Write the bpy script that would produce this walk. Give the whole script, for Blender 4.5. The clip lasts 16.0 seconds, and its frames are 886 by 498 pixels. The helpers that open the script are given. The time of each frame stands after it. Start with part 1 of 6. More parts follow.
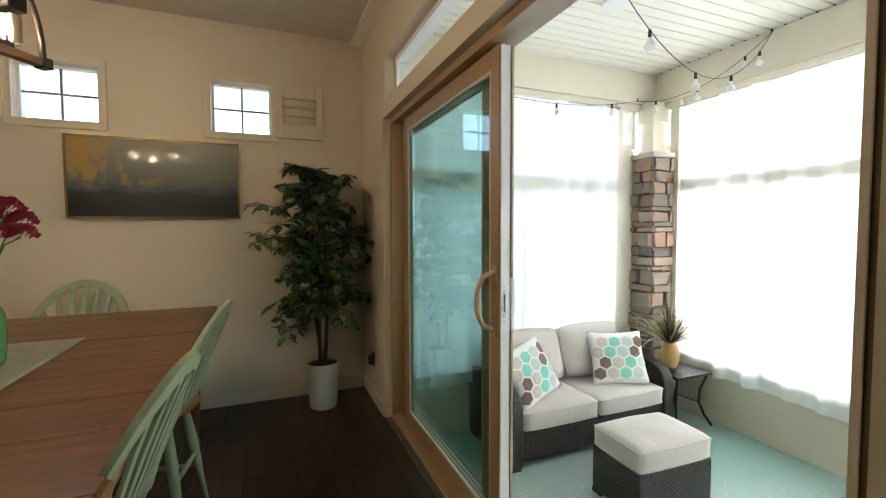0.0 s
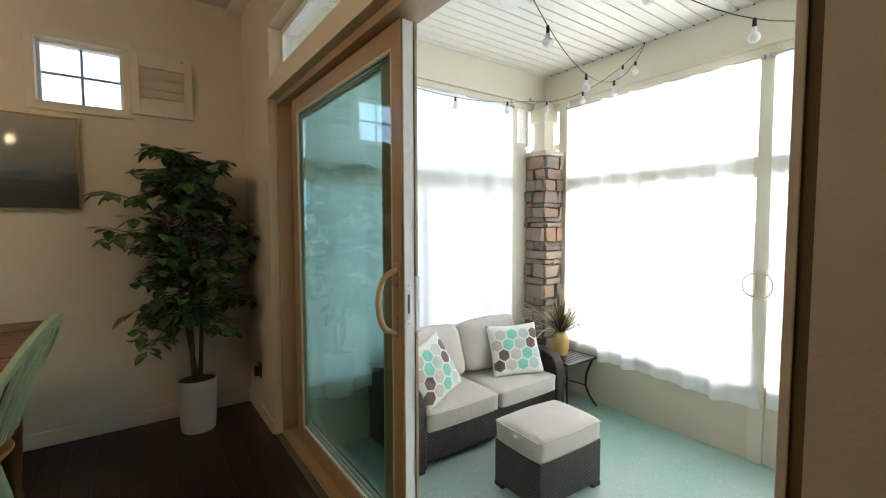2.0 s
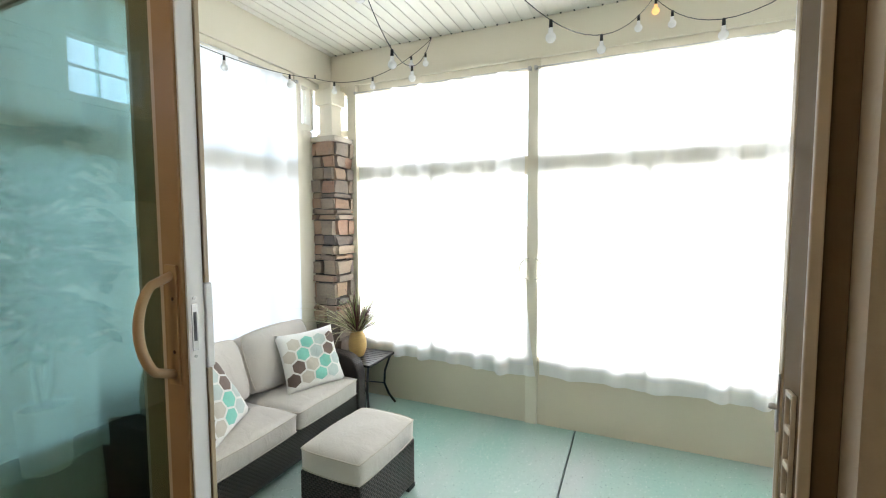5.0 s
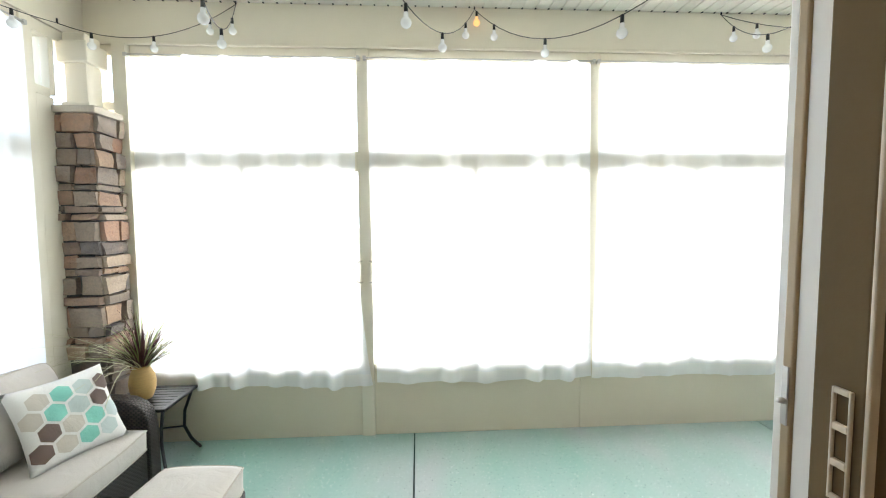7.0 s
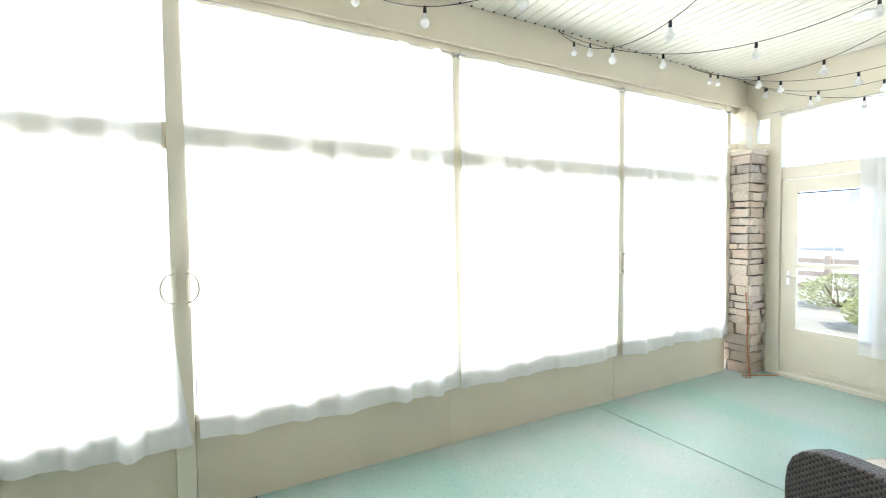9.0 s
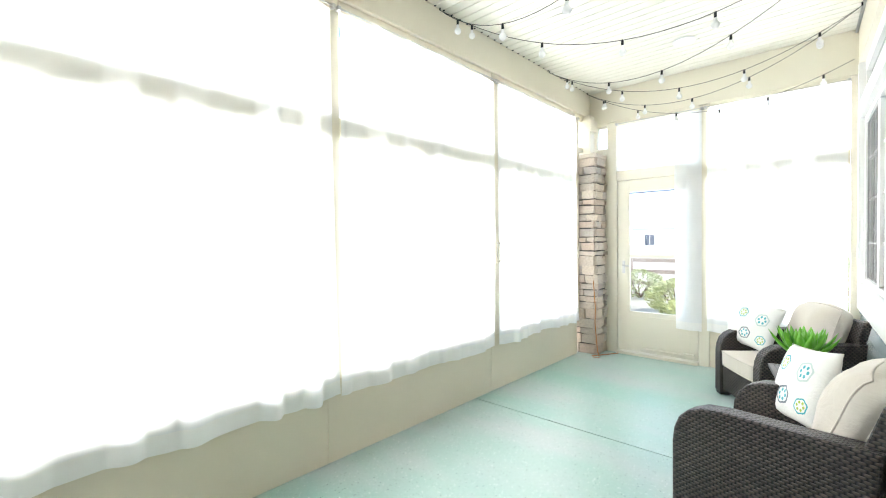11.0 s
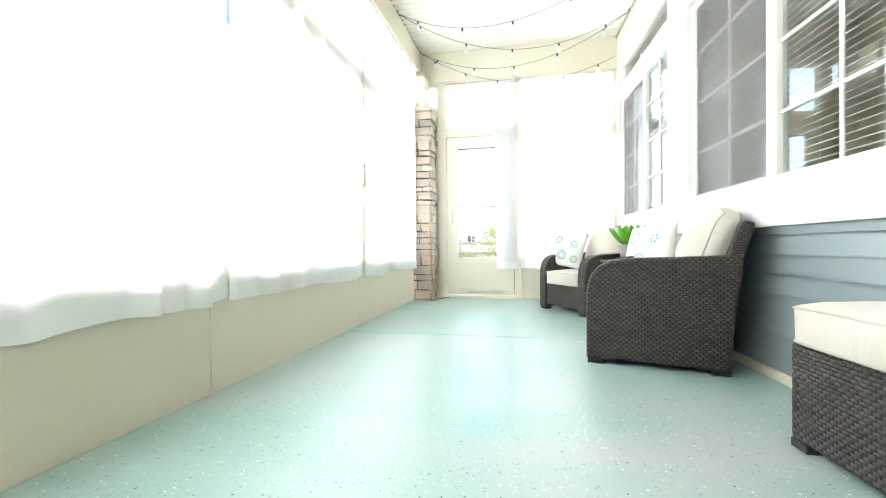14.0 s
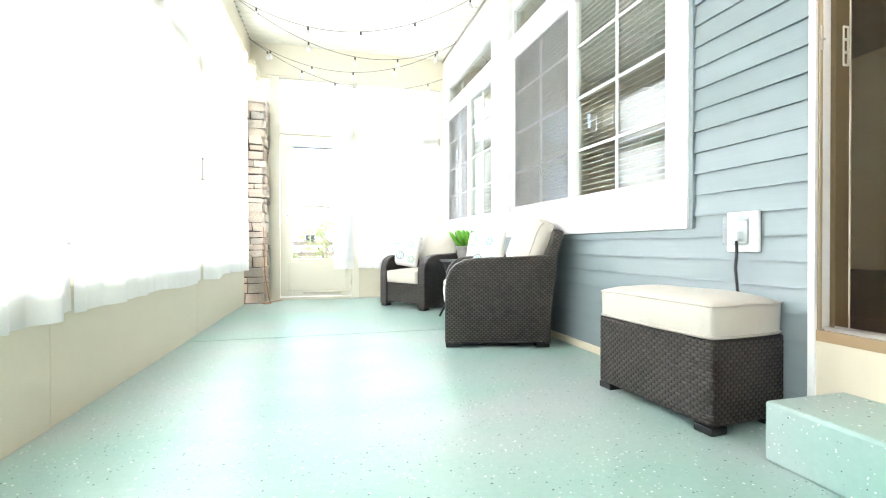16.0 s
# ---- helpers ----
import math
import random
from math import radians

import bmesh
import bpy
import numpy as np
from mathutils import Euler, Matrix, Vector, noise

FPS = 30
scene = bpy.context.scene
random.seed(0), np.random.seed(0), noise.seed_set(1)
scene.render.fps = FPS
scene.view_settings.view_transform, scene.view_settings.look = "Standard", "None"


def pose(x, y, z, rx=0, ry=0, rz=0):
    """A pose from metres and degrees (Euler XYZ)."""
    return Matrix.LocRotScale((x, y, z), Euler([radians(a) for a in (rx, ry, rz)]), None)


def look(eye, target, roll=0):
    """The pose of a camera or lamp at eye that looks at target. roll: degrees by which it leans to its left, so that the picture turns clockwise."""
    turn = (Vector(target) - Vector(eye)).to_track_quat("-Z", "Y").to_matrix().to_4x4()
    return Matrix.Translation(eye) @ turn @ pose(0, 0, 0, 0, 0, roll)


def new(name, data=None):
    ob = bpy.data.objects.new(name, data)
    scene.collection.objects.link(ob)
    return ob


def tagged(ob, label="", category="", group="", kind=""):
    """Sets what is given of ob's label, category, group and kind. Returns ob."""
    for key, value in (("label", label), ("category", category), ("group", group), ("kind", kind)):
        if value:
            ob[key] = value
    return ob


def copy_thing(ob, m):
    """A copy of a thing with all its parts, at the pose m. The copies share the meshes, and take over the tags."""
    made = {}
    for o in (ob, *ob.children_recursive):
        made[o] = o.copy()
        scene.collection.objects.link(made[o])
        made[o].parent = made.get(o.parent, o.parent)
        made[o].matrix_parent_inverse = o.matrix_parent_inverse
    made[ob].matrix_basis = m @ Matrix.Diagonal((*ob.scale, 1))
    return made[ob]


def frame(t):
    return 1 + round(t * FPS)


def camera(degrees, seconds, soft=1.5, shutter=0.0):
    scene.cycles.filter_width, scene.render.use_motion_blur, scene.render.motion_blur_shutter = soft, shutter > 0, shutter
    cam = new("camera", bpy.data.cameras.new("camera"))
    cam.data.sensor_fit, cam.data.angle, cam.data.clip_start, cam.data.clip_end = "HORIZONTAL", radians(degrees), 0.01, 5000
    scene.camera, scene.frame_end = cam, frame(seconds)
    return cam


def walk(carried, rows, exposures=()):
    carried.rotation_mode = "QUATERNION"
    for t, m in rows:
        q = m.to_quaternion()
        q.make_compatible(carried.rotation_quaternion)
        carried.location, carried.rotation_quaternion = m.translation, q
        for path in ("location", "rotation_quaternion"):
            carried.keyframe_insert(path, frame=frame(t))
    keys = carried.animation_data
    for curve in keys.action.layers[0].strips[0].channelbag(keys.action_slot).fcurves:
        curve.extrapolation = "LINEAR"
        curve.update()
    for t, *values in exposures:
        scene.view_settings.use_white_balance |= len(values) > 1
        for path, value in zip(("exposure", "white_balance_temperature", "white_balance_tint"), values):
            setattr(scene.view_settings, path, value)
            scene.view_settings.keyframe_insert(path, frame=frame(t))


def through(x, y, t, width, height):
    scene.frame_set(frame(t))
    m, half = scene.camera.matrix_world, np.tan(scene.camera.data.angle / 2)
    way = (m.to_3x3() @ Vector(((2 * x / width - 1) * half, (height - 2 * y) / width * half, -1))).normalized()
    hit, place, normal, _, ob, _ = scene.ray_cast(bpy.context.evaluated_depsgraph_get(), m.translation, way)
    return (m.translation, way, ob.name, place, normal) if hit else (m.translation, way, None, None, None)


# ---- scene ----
cam = camera(91.9, 16.0, soft=1.1)
PATH = [
    (0, (0.602, 0.048, 1.811), (1.36, 1.896, 1.715), -0.2),
    (0.5, (0.568, 0.068, 1.847), (1.429, 1.869, 1.722), -0.1),
    (1, (0.6, 0.104, 1.832), (1.554, 1.858, 1.708), -0.2),
    (1.5, (0.615, 0.153, 1.815), (1.685, 1.839, 1.696), -0.2),
    (2, (0.665, 0.204, 1.804), (1.838, 1.82, 1.687), -0.1),
    (2.5, (0.721, 0.265, 1.797), (1.996, 1.801, 1.68), 0.1),
    (3, (0.77, 0.34, 1.804), (2.149, 1.783, 1.67), 0.0),
    (5.5, (0.818, 0.695, 1.754), (2.732, 1.277, 1.619), -0.3),
    (6, (0.863, 0.782, 1.757), (2.83, 1.134, 1.614), -0.4),
    (6.5, (0.913, 0.869, 1.756), (2.904, 0.991, 1.614), -0.3),
    (7, (0.977, 0.957, 1.752), (2.969, 0.84, 1.619), -0.4),
    (7.5, (1.085, 1.001, 1.742), (3.055, 0.682, 1.612), -0.4),
    (8, (1.215, 1.081, 1.707), (3.139, 0.546, 1.599), -0.6),
    (8.5, (1.344, 1.144, 1.683), (3.206, 0.418, 1.591), -0.5),
    (9, (1.515, 1.166, 1.648), (3.287, 0.242, 1.575), -0.6),
    (9.5, (1.615, 1.112, 1.63), (3.292, 0.018, 1.564), -0.4),
    (12, (2.283, 1.219, 1.24), (3.402, -0.438, 1.214), -0.9),
    (12.5, (2.465, 1.26, 1.106), (3.456, -0.478, 1.078), -0.8),
    (13, (2.623, 1.308, 0.962), (3.449, -0.514, 0.942), -0.6),
    (13.5, (2.781, 1.353, 0.824), (3.406, -0.547, 0.813), -0.4),
    (14, (2.92, 1.399, 0.701), (3.315, -0.561, 0.691), -0.3),
    (14.5, (3.051, 1.421, 0.65), (3.19, -0.574, 0.639), -0.3),
    (15, (3.172, 1.45, 0.636), (3.064, -0.547, 0.625), -0.2),
    (15.5, (3.265, 1.51, 0.651), (2.957, -0.466, 0.639), -0.1),
    (16, (3.33, 1.612, 0.715), (2.843, -0.328, 0.701), -0.1),
]
EXPOSURE = [(t, stops, 6500, 14) for t, stops in ((0.0, 0.42), (1.5, 0.27), (3.0, 0.14), (5.5, 0.27), (7.0, 0.32), (9.5, 0.44), (12.0, 0.62), (14.0, 0.8), (16.0, 0.98))]
walk(cam, [(t, look(eye, target, roll)) for t, eye, target, roll in PATH],
     exposures=EXPOSURE)

# ---- world and daylight ----
world = bpy.data.worlds.new("world")
world.use_nodes = True
scene.world = world
_n, _l = world.node_tree.nodes, world.node_tree.links
_sky = _n.new("ShaderNodeTexSky")
_sky.sky_type, _sky.sun_disc = "NISHITA", False
_sky.sun_elevation, _sky.sun_rotation = radians(51), radians(279)
_l.new(_sky.outputs["Color"], _n["Background"].inputs["Color"])
_n["Background"].inputs["Strength"].default_value = 0.15


def area_lamp(name, m, sx, sy, watts, colour=(1, 1, 1)):
    data = bpy.data.lights.new(name, "AREA")
    data.shape, data.size, data.size_y, data.energy, data.color = "RECTANGLE", sx, sy, watts, colour
    ob = new(name, data)
    ob.matrix_world = m
    return ob


def point_lamp(name, place, watts, colour, radius):
    data = bpy.data.lights.new(name, "POINT")
    data.energy, data.color, data.shadow_soft_size = watts, colour, radius
    ob = new(name, data)
    ob.location = place
    return ob


_sun = bpy.data.lights.new("sun", "SUN")
_sun.energy, _sun.angle, _sun.color = 4.5, radians(0.6), (1.0, 0.95, 0.88)
new("sun", _sun).matrix_world = look((0, 0, 0), (0.62, -0.10, -0.78))

CHANDELIER = 114.0  # watts in all
# the porch's own extents
XE, YN, YS, XH, XI = 4.41, 3.42, -4.45, 1.58, 1.41   # east, north, south, house outside and inside
ZC, ZH, ZF = 3.40, 3.03, 0.37                        # ceiling, window heads, dining floor

# daylight standing in the window openings
area_lamp("window_daylight_east", look((XE + 1.5, -0.4, 1.85), (0, -0.4, 1.85)), 9.4, 3.5, 790, (1, 0.98, 0.955))
area_lamp("window_daylight_north", look((2.8, YN + 1.3, 1.85), (2.8, 0, 1.85)), 3.6, 3.4, 38, (0.96, 0.985, 1))
area_lamp("window_daylight_south", look((2.4, YS - 0.42, 1.9), (2.4, 0, 1.9)), 1.3, 2.3, 66, (0.97, 0.99, 1))


# ---- materials ----
def nodes_of(name):
    m = bpy.data.materials.new(name)
    m.use_nodes = True
    return m, m.node_tree.nodes, m.node_tree.links, m.node_tree.nodes["Principled BSDF"]


def mix_rgb(n, l, fac, a, b, mode="MIX"):
    x = n.new("ShaderNodeMix")
    x.data_type, x.blend_type = "RGBA", mode
    for sock, v in ((x.inputs[0], fac), (x.inputs[6], a), (x.inputs[7], b)):
        if hasattr(v, "is_output"):
            l.new(v, sock)
        elif isinstance(v, (int, float)):
            sock.default_value = v
        else:
            sock.default_value = (*v[:3], 1)
    return x.outputs[2]


def ramp(n, l, fac, stops):
    r = n.new("ShaderNodeValToRGB")
    while len(r.color_ramp.elements) < len(stops):
        r.color_ramp.elements.new(0.5)
    for e, (p, c) in zip(r.color_ramp.elements, stops):
        e.position, e.color = p, (*c, 1) if len(c) == 3 else c
    l.new(fac, r.inputs[0])
    return r.outputs[0]


def coords(n, l, scale=(1, 1, 1), kind="Object"):
    t, m = n.new("ShaderNodeTexCoord"), n.new("ShaderNodeMapping")
    m.inputs["Scale"].default_value = scale
    l.new(t.outputs[kind], m.inputs[0])
    return m.outputs[0]


def noise_tex(n, l, vec, scale, detail=4, rough=0.55, out="Fac", dist=0.0):
    t = n.new("ShaderNodeTexNoise")
    t.inputs["Scale"].default_value, t.inputs["Detail"].default_value = scale, detail
    t.inputs["Roughness"].default_value, t.inputs["Distortion"].default_value = rough, dist
    l.new(vec, t.inputs["Vector"])
    return t.outputs[out]


def bump(n, l, p, height, strength, dist=0.002):
    b = n.new("ShaderNodeBump")
    b.inputs["Strength"].default_value, b.inputs["Distance"].default_value = strength, dist
    l.new(height, b.inputs["Height"])
    l.new(b.outputs[0], p.inputs["Normal"])


def rnd(n):
    return n.new("ShaderNodeObjectInfo").outputs["Random"]


def surface(name, col, rough=0.6, var=0.12, scale=3.0, fine=60.0, relief=0.15, metal=0.0, stretch=(1, 1, 1), piece=0.0, coat=0.0, spec=0.5):
    """Paint, metal, plastic, stone: a base colour with broad and fine variation and a fine relief."""
    m, n, l, p = nodes_of(name)
    v = coords(n, l, stretch)
    broad, small = noise_tex(n, l, v, scale, 3), noise_tex(n, l, v, fine, 5)
    lo, hi = [c * (1 - var) for c in col], [min(1, c * (1 + var)) for c in col]
    c = mix_rgb(n, l, broad, lo, hi)
    c = mix_rgb(n, l, 0.35 * min(1, var * 4), c, ramp(n, l, small, [(0.3, lo), (0.7, hi)]))
    if piece:
        dark = mix_rgb(n, l, rnd(n), [1 - piece] * 3, [1 + piece] * 3)
        c = mix_rgb(n, l, 1.0, c, dark, "MULTIPLY")
    l.new(c, p.inputs["Base Color"])
    r = n.new("ShaderNodeMapRange")
    r.inputs[3].default_value, r.inputs[4].default_value = max(0.02, rough - 0.08), min(1, rough + 0.08)
    l.new(small, r.inputs[0])
    l.new(r.outputs[0], p.inputs["Roughness"])
    p.inputs["Metallic"].default_value, p.inputs["Coat Weight"].default_value = metal, coat
    p.inputs["Specular IOR Level"].default_value = spec
    if relief:
        bump(n, l, p, small, relief)
    return m


def wood(name, lo, hi, rough=0.4, along="y", grain=40.0, piece=0.15, coat=0.0):
    m, n, l, p = nodes_of(name)
    st = {"x": (0.06, 1, 1), "y": (1, 0.06, 1), "z": (1, 1, 0.06)}[along]
    v = coords(n, l, st)
    off = n.new("ShaderNodeVectorMath")
    off.operation = "ADD"
    shift = n.new("ShaderNodeCombineXYZ")
    times = n.new("ShaderNodeMath")
    times.operation = "MULTIPLY"
    times.inputs[1].default_value = 17.0
    l.new(rnd(n), times.inputs[0])
    l.new(times.outputs[0], shift.inputs[0])
    l.new(times.outputs[0], shift.inputs[2])
    l.new(v, off.inputs[0])
    l.new(shift.outputs[0], off.inputs[1])
    v = off.outputs[0]
    g = noise_tex(n, l, v, grain, 6, 0.6, dist=1.2)
    b = noise_tex(n, l, v, grain / 7, 3, 0.5, dist=0.6)
    c = ramp(n, l, g, [(0.28, lo), (0.72, hi)])
    c = mix_rgb(n, l, ramp(n, l, b, [(0.35, (0, 0, 0)), (0.75, (0.6, 0.6, 0.6))]), c, lo)
    c = mix_rgb(n, l, 1.0, c, mix_rgb(n, l, rnd(n), [1 - piece] * 3, [1 + piece] * 3), "MULTIPLY")
    l.new(c, p.inputs["Base Color"])
    l.new(ramp(n, l, g, [(0, [rough + 0.1] * 3), (1, [rough - 0.08] * 3)]), p.inputs["Roughness"])
    p.inputs["Coat Weight"].default_value = coat
    bump(n, l, p, g, 0.12, 0.001)
    return m


def glass(name, tint=(0.97, 0.99, 0.98), gloss=1.0):
    """A thin pane: clear, with the mirror gloss of its two faces."""
    m, n, l, p = nodes_of(name)
    n.remove(p)
    clear, shine, f, mx = (n.new("ShaderNode" + k) for k in ("BsdfTransparent", "BsdfGlossy", "LayerWeight", "MixShader"))
    clear.inputs[0].default_value = (*tint, 1)
    shine.inputs["Roughness"].default_value = 0.01
    f.inputs[0].default_value = 0.5
    steep = n.new("ShaderNodeMath")
    steep.operation = "POWER"
    steep.inputs[1].default_value = 5.0
    l.new(f.outputs["Facing"], steep.inputs[0])
    k = n.new("ShaderNodeMath")
    k.operation, k.use_clamp = "MULTIPLY_ADD", True
    k.inputs[1].default_value, k.inputs[2].default_value = 0.9, 0.045 * gloss
    l.new(steep.outputs[0], k.inputs[0])
    l.new(k.outputs[0], mx.inputs[0])
    l.new(clear.outputs[0], mx.inputs[1])
    l.new(shine.outputs[0], mx.inputs[2])
    l.new(mx.outputs[0], n["Material Output"].inputs[0])
    return m


def cloth(name, col, through=0.5, open_weave=0.0, weave=900.0):
    """Woven cloth: part of the light goes through it, and a little straight through the weave."""
    m, n, l, p = nodes_of(name)
    v = coords(n, l)
    w = noise_tex(n, l, v, weave, 2)
    fold = noise_tex(n, l, v, 5.0, 3)
    c = mix_rgb(n, l, fold, [k * 0.93 for k in col], col)
    p.inputs["Roughness"].default_value = 0.95
    p.inputs["Sheen Weight"].default_value = 0.2
    l.new(c, p.inputs["Base Color"])
    crease = noise_tex(n, l, coords(n, l, (1, 1, 0.6)), 9.0, 4, 0.6, dist=0.8)
    first = n.new("ShaderNodeBump")
    first.inputs["Strength"].default_value, first.inputs["Distance"].default_value = 0.35 if not through else 0.1, 0.02
    l.new(crease, first.inputs["Height"])
    bump(n, l, p, w, 0.2, 0.001)
    l.new(first.outputs[0], p.inputs["Normal"].links[0].from_node.inputs["Normal"])
    last = p.outputs[0]
    if through:
        t, mx = n.new("ShaderNodeBsdfTranslucent"), n.new("ShaderNodeMixShader")
        l.new(c, t.inputs[0])
        mx.inputs[0].default_value = through
        l.new(last, mx.inputs[1])
        l.new(t.outputs[0], mx.inputs[2])
        last = mx.outputs[0]
    if open_weave:
        t, mx = n.new("ShaderNodeBsdfTransparent"), n.new("ShaderNodeMixShader")
        mx.inputs[0].default_value = open_weave
        l.new(last, mx.inputs[1])
        l.new(t.outputs[0], mx.inputs[2])
        last = mx.outputs[0]
    l.new(last, n["Material Output"].inputs[0])
    return m


def epoxy_floor(name):
    """Painted concrete in worn sea green with scattered pale and dark paint chips."""
    m, n, l, p = nodes_of(name)
    v = coords(n, l, kind="Object")
    cloud = noise_tex(n, l, coords(n, l, (0.5, 1.3, 1)), 1.2, 3, 0.5)
    fine = noise_tex(n, l, v, 45, 4)
    c = ramp(n, l, cloud, [(0.32, (0.265, 0.445, 0.385)), (0.5, (0.345, 0.462, 0.42)), (0.7, (0.435, 0.465, 0.458))])
    c = mix_rgb(n, l, 0.12, c, ramp(n, l, fine, [(0.3, (0.10, 0.28, 0.23)), (0.7, (0.36, 0.56, 0.5))]))
    for scale, size, colour, seed in ((85, 0.14, (0.82, 0.84, 0.80), 0.0), (80, 0.13, (0.03, 0.06, 0.055), 3.3), (130, 0.15, (0.78, 0.80, 0.78), 7.7), (115, 0.13, (0.06, 0.10, 0.09), 5.1), (50, 0.08, (0.8, 0.82, 0.8), 2.2)):
        sh = n.new("ShaderNodeVectorMath")
        sh.operation = "ADD"
        sh.inputs[1].default_value = (seed, seed * 0.7, 0.004)
        l.new(v, sh.inputs[0])
        vo = n.new("ShaderNodeTexVoronoi")
        vo.voronoi_dimensions = "3D"
        vo.inputs["Scale"].default_value = scale
        l.new(sh.outputs[0], vo.inputs["Vector"])
        pick = n.new("ShaderNodeSeparateColor")
        l.new(vo.outputs["Color"], pick.inputs[0])
        few = n.new("ShaderNodeMath")
        few.operation = "LESS_THAN"
        few.inputs[1].default_value = 0.075
        l.new(pick.outputs[0], few.inputs[0])
        near = n.new("ShaderNodeMath")
        near.operation = "LESS_THAN"
        l.new(vo.outputs["Distance"], near.inputs[0])
        var = n.new("ShaderNodeMath")
        var.operation = "MULTIPLY"
        var.inputs[1].default_value = size * 2.6
        l.new(pick.outputs[1], var.inputs[0])
        l.new(var.outputs[0], near.inputs[1])
        both = n.new("ShaderNodeMath")
        both.operation = "MULTIPLY"
        l.new(few.outputs[0], both.inputs[0])
        l.new(near.outputs[0], both.inputs[1])
        c = mix_rgb(n, l, both.outputs[0], c, colour)
    l.new(c, p.inputs["Base Color"])
    l.new(ramp(n, l, cloud, [(0.3, (0.30,) * 3), (0.7, (0.42,) * 3)]), p.inputs["Roughness"])
    bump(n, l, p, noise_tex(n, l, v, 9, 3), 0.05, 0.003)
    return m


def siding_mat(name):
    m, n, l, p = nodes_of(name)
    v = coords(n, l, (6, 0.5, 40))
    g = noise_tex(n, l, v, 4, 5)
    b = noise_tex(n, l, coords(n, l), 1.6, 2)
    c = mix_rgb(n, l, g, (0.215, 0.262, 0.274), (0.25, 0.298, 0.308))
    c = mix_rgb(n, l, ramp(n, l, b, [(0.4, (0, 0, 0)), (0.8, (0.35,) * 3)]), c, (0.275, 0.315, 0.322))
    c = mix_rgb(n, l, 1.0, c, mix_rgb(n, l, rnd(n), (0.95,) * 3, (1.05,) * 3), "MULTIPLY")
    l.new(c, p.inputs["Base Color"])
    p.inputs["Roughness"].default_value = 0.21
    bump(n, l, p, g, 0.18, 0.001)
    return m


def stone_mat(name, tones, wash):
    """Cast ledge stone, from tan and rose to slate, a tone for each piece."""
    m, n, l, p = nodes_of(name)
    v = coords(n, l)
    r = rnd(n)
    base = ramp(n, l, r, tones)
    a, b = noise_tex(n, l, v, 9, 5), noise_tex(n, l, v, 60, 6)
    c = mix_rgb(n, l, ramp(n, l, a, [(0.35, (0, 0, 0)), (0.7, (0.5,) * 3)]), base, wash)
    c = mix_rgb(n, l, ramp(n, l, b, [(0.4, (0, 0, 0)), (0.75, (0.4,) * 3)]), c, (0.16, 0.14, 0.13))
    l.new(c, p.inputs["Base Color"])
    p.inputs["Roughness"].default_value = 0.9
    bump(n, l, p, mix_rgb(n, l, 0.4, b, a), 0.9, 0.014)
    return m


M_FLOOR = epoxy_floor("painted_concrete")
M_JOINT = surface("dark_joint", (0.02, 0.06, 0.055), 0.8)
M_TRIM = surface("cream_trim", (0.76, 0.71, 0.58), 0.45, 0.04, 2, 90, 0.05)
M_KNEE = surface("cream_panel", (0.70, 0.63, 0.49), 0.5, 0.05, 1.5, 120, 0.08)
M_VINYL = surface("white_vinyl", (0.80, 0.79, 0.76), 0.35, 0.03, 2, 90, 0.03)
M_CEIL = surface("soffit_vinyl", (0.80, 0.775, 0.69), 0.4, 0.03, 2, 60, 0.05, stretch=(0.2, 1, 1))
M_SIDING = siding_mat("blue_grey_siding")
M_STONE = stone_mat("ledge_stone", [(0.0, (0.46, 0.34, 0.22)), (0.14, (0.40, 0.21, 0.13)), (0.26, (0.075, 0.075, 0.08)), (0.38, (0.50, 0.38, 0.26)), (0.52, (0.42, 0.25, 0.16)), (0.66, (0.12, 0.115, 0.115)), (0.76, (0.44, 0.34, 0.24)), (0.90, (0.24, 0.20, 0.165))], (0.34, 0.25, 0.18))
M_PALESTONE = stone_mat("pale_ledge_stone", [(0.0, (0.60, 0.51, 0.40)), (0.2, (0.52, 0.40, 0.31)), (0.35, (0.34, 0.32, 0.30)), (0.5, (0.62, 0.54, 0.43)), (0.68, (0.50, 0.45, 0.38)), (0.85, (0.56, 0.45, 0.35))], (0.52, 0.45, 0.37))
M_MORTAR = surface("mortar", (0.07, 0.065, 0.06), 0.95, 0.2, 12, 120, 0.5)
M_CURTAIN = cloth("white_voile", (0.88, 0.89, 0.90), 0.55, 0.012)
M_HEM = cloth("white_hem", (0.92, 0.91, 0.88), 0.12)
M_GLASS = glass("window_glass", (0.96, 0.98, 0.97))
M_TINT = glass("tinted_glass", (0.74, 0.845, 0.82), 1.6)
M_WALL = surface("tan_wall_paint", (0.64, 0.56, 0.43), 0.75, 0.05, 1.5, 110, 0.5)
M_ICEIL = surface("ceiling_paint", (0.55, 0.50, 0.43), 0.85, 0.05, 1.5, 120, 0.3)
M_ITRIM = surface("ivory_trim", (0.66, 0.58, 0.46), 0.45, 0.04, 2, 90, 0.05)
M_ALMOND = surface("brown_frame", (0.39, 0.265, 0.145), 0.35, 0.05, 2, 90, 0.04)
M_DFLOOR = wood("dark_floor_wood", (0.026, 0.011, 0.006), (0.050, 0.023, 0.013), 0.34, "y", 30, 0.16)
M_STEEL = surface("satin_steel", (0.55, 0.54, 0.52), 0.35, 0.08, 5, 120, 0.05, metal=1)
M_BLACK = surface("black_plastic", (0.015, 0.015, 0.016), 0.45, 0.2, 5, 80, 0.05)
M_WHITE = surface("white_plastic", (0.8, 0.8, 0.78), 0.4, 0.03, 4, 80, 0.03)
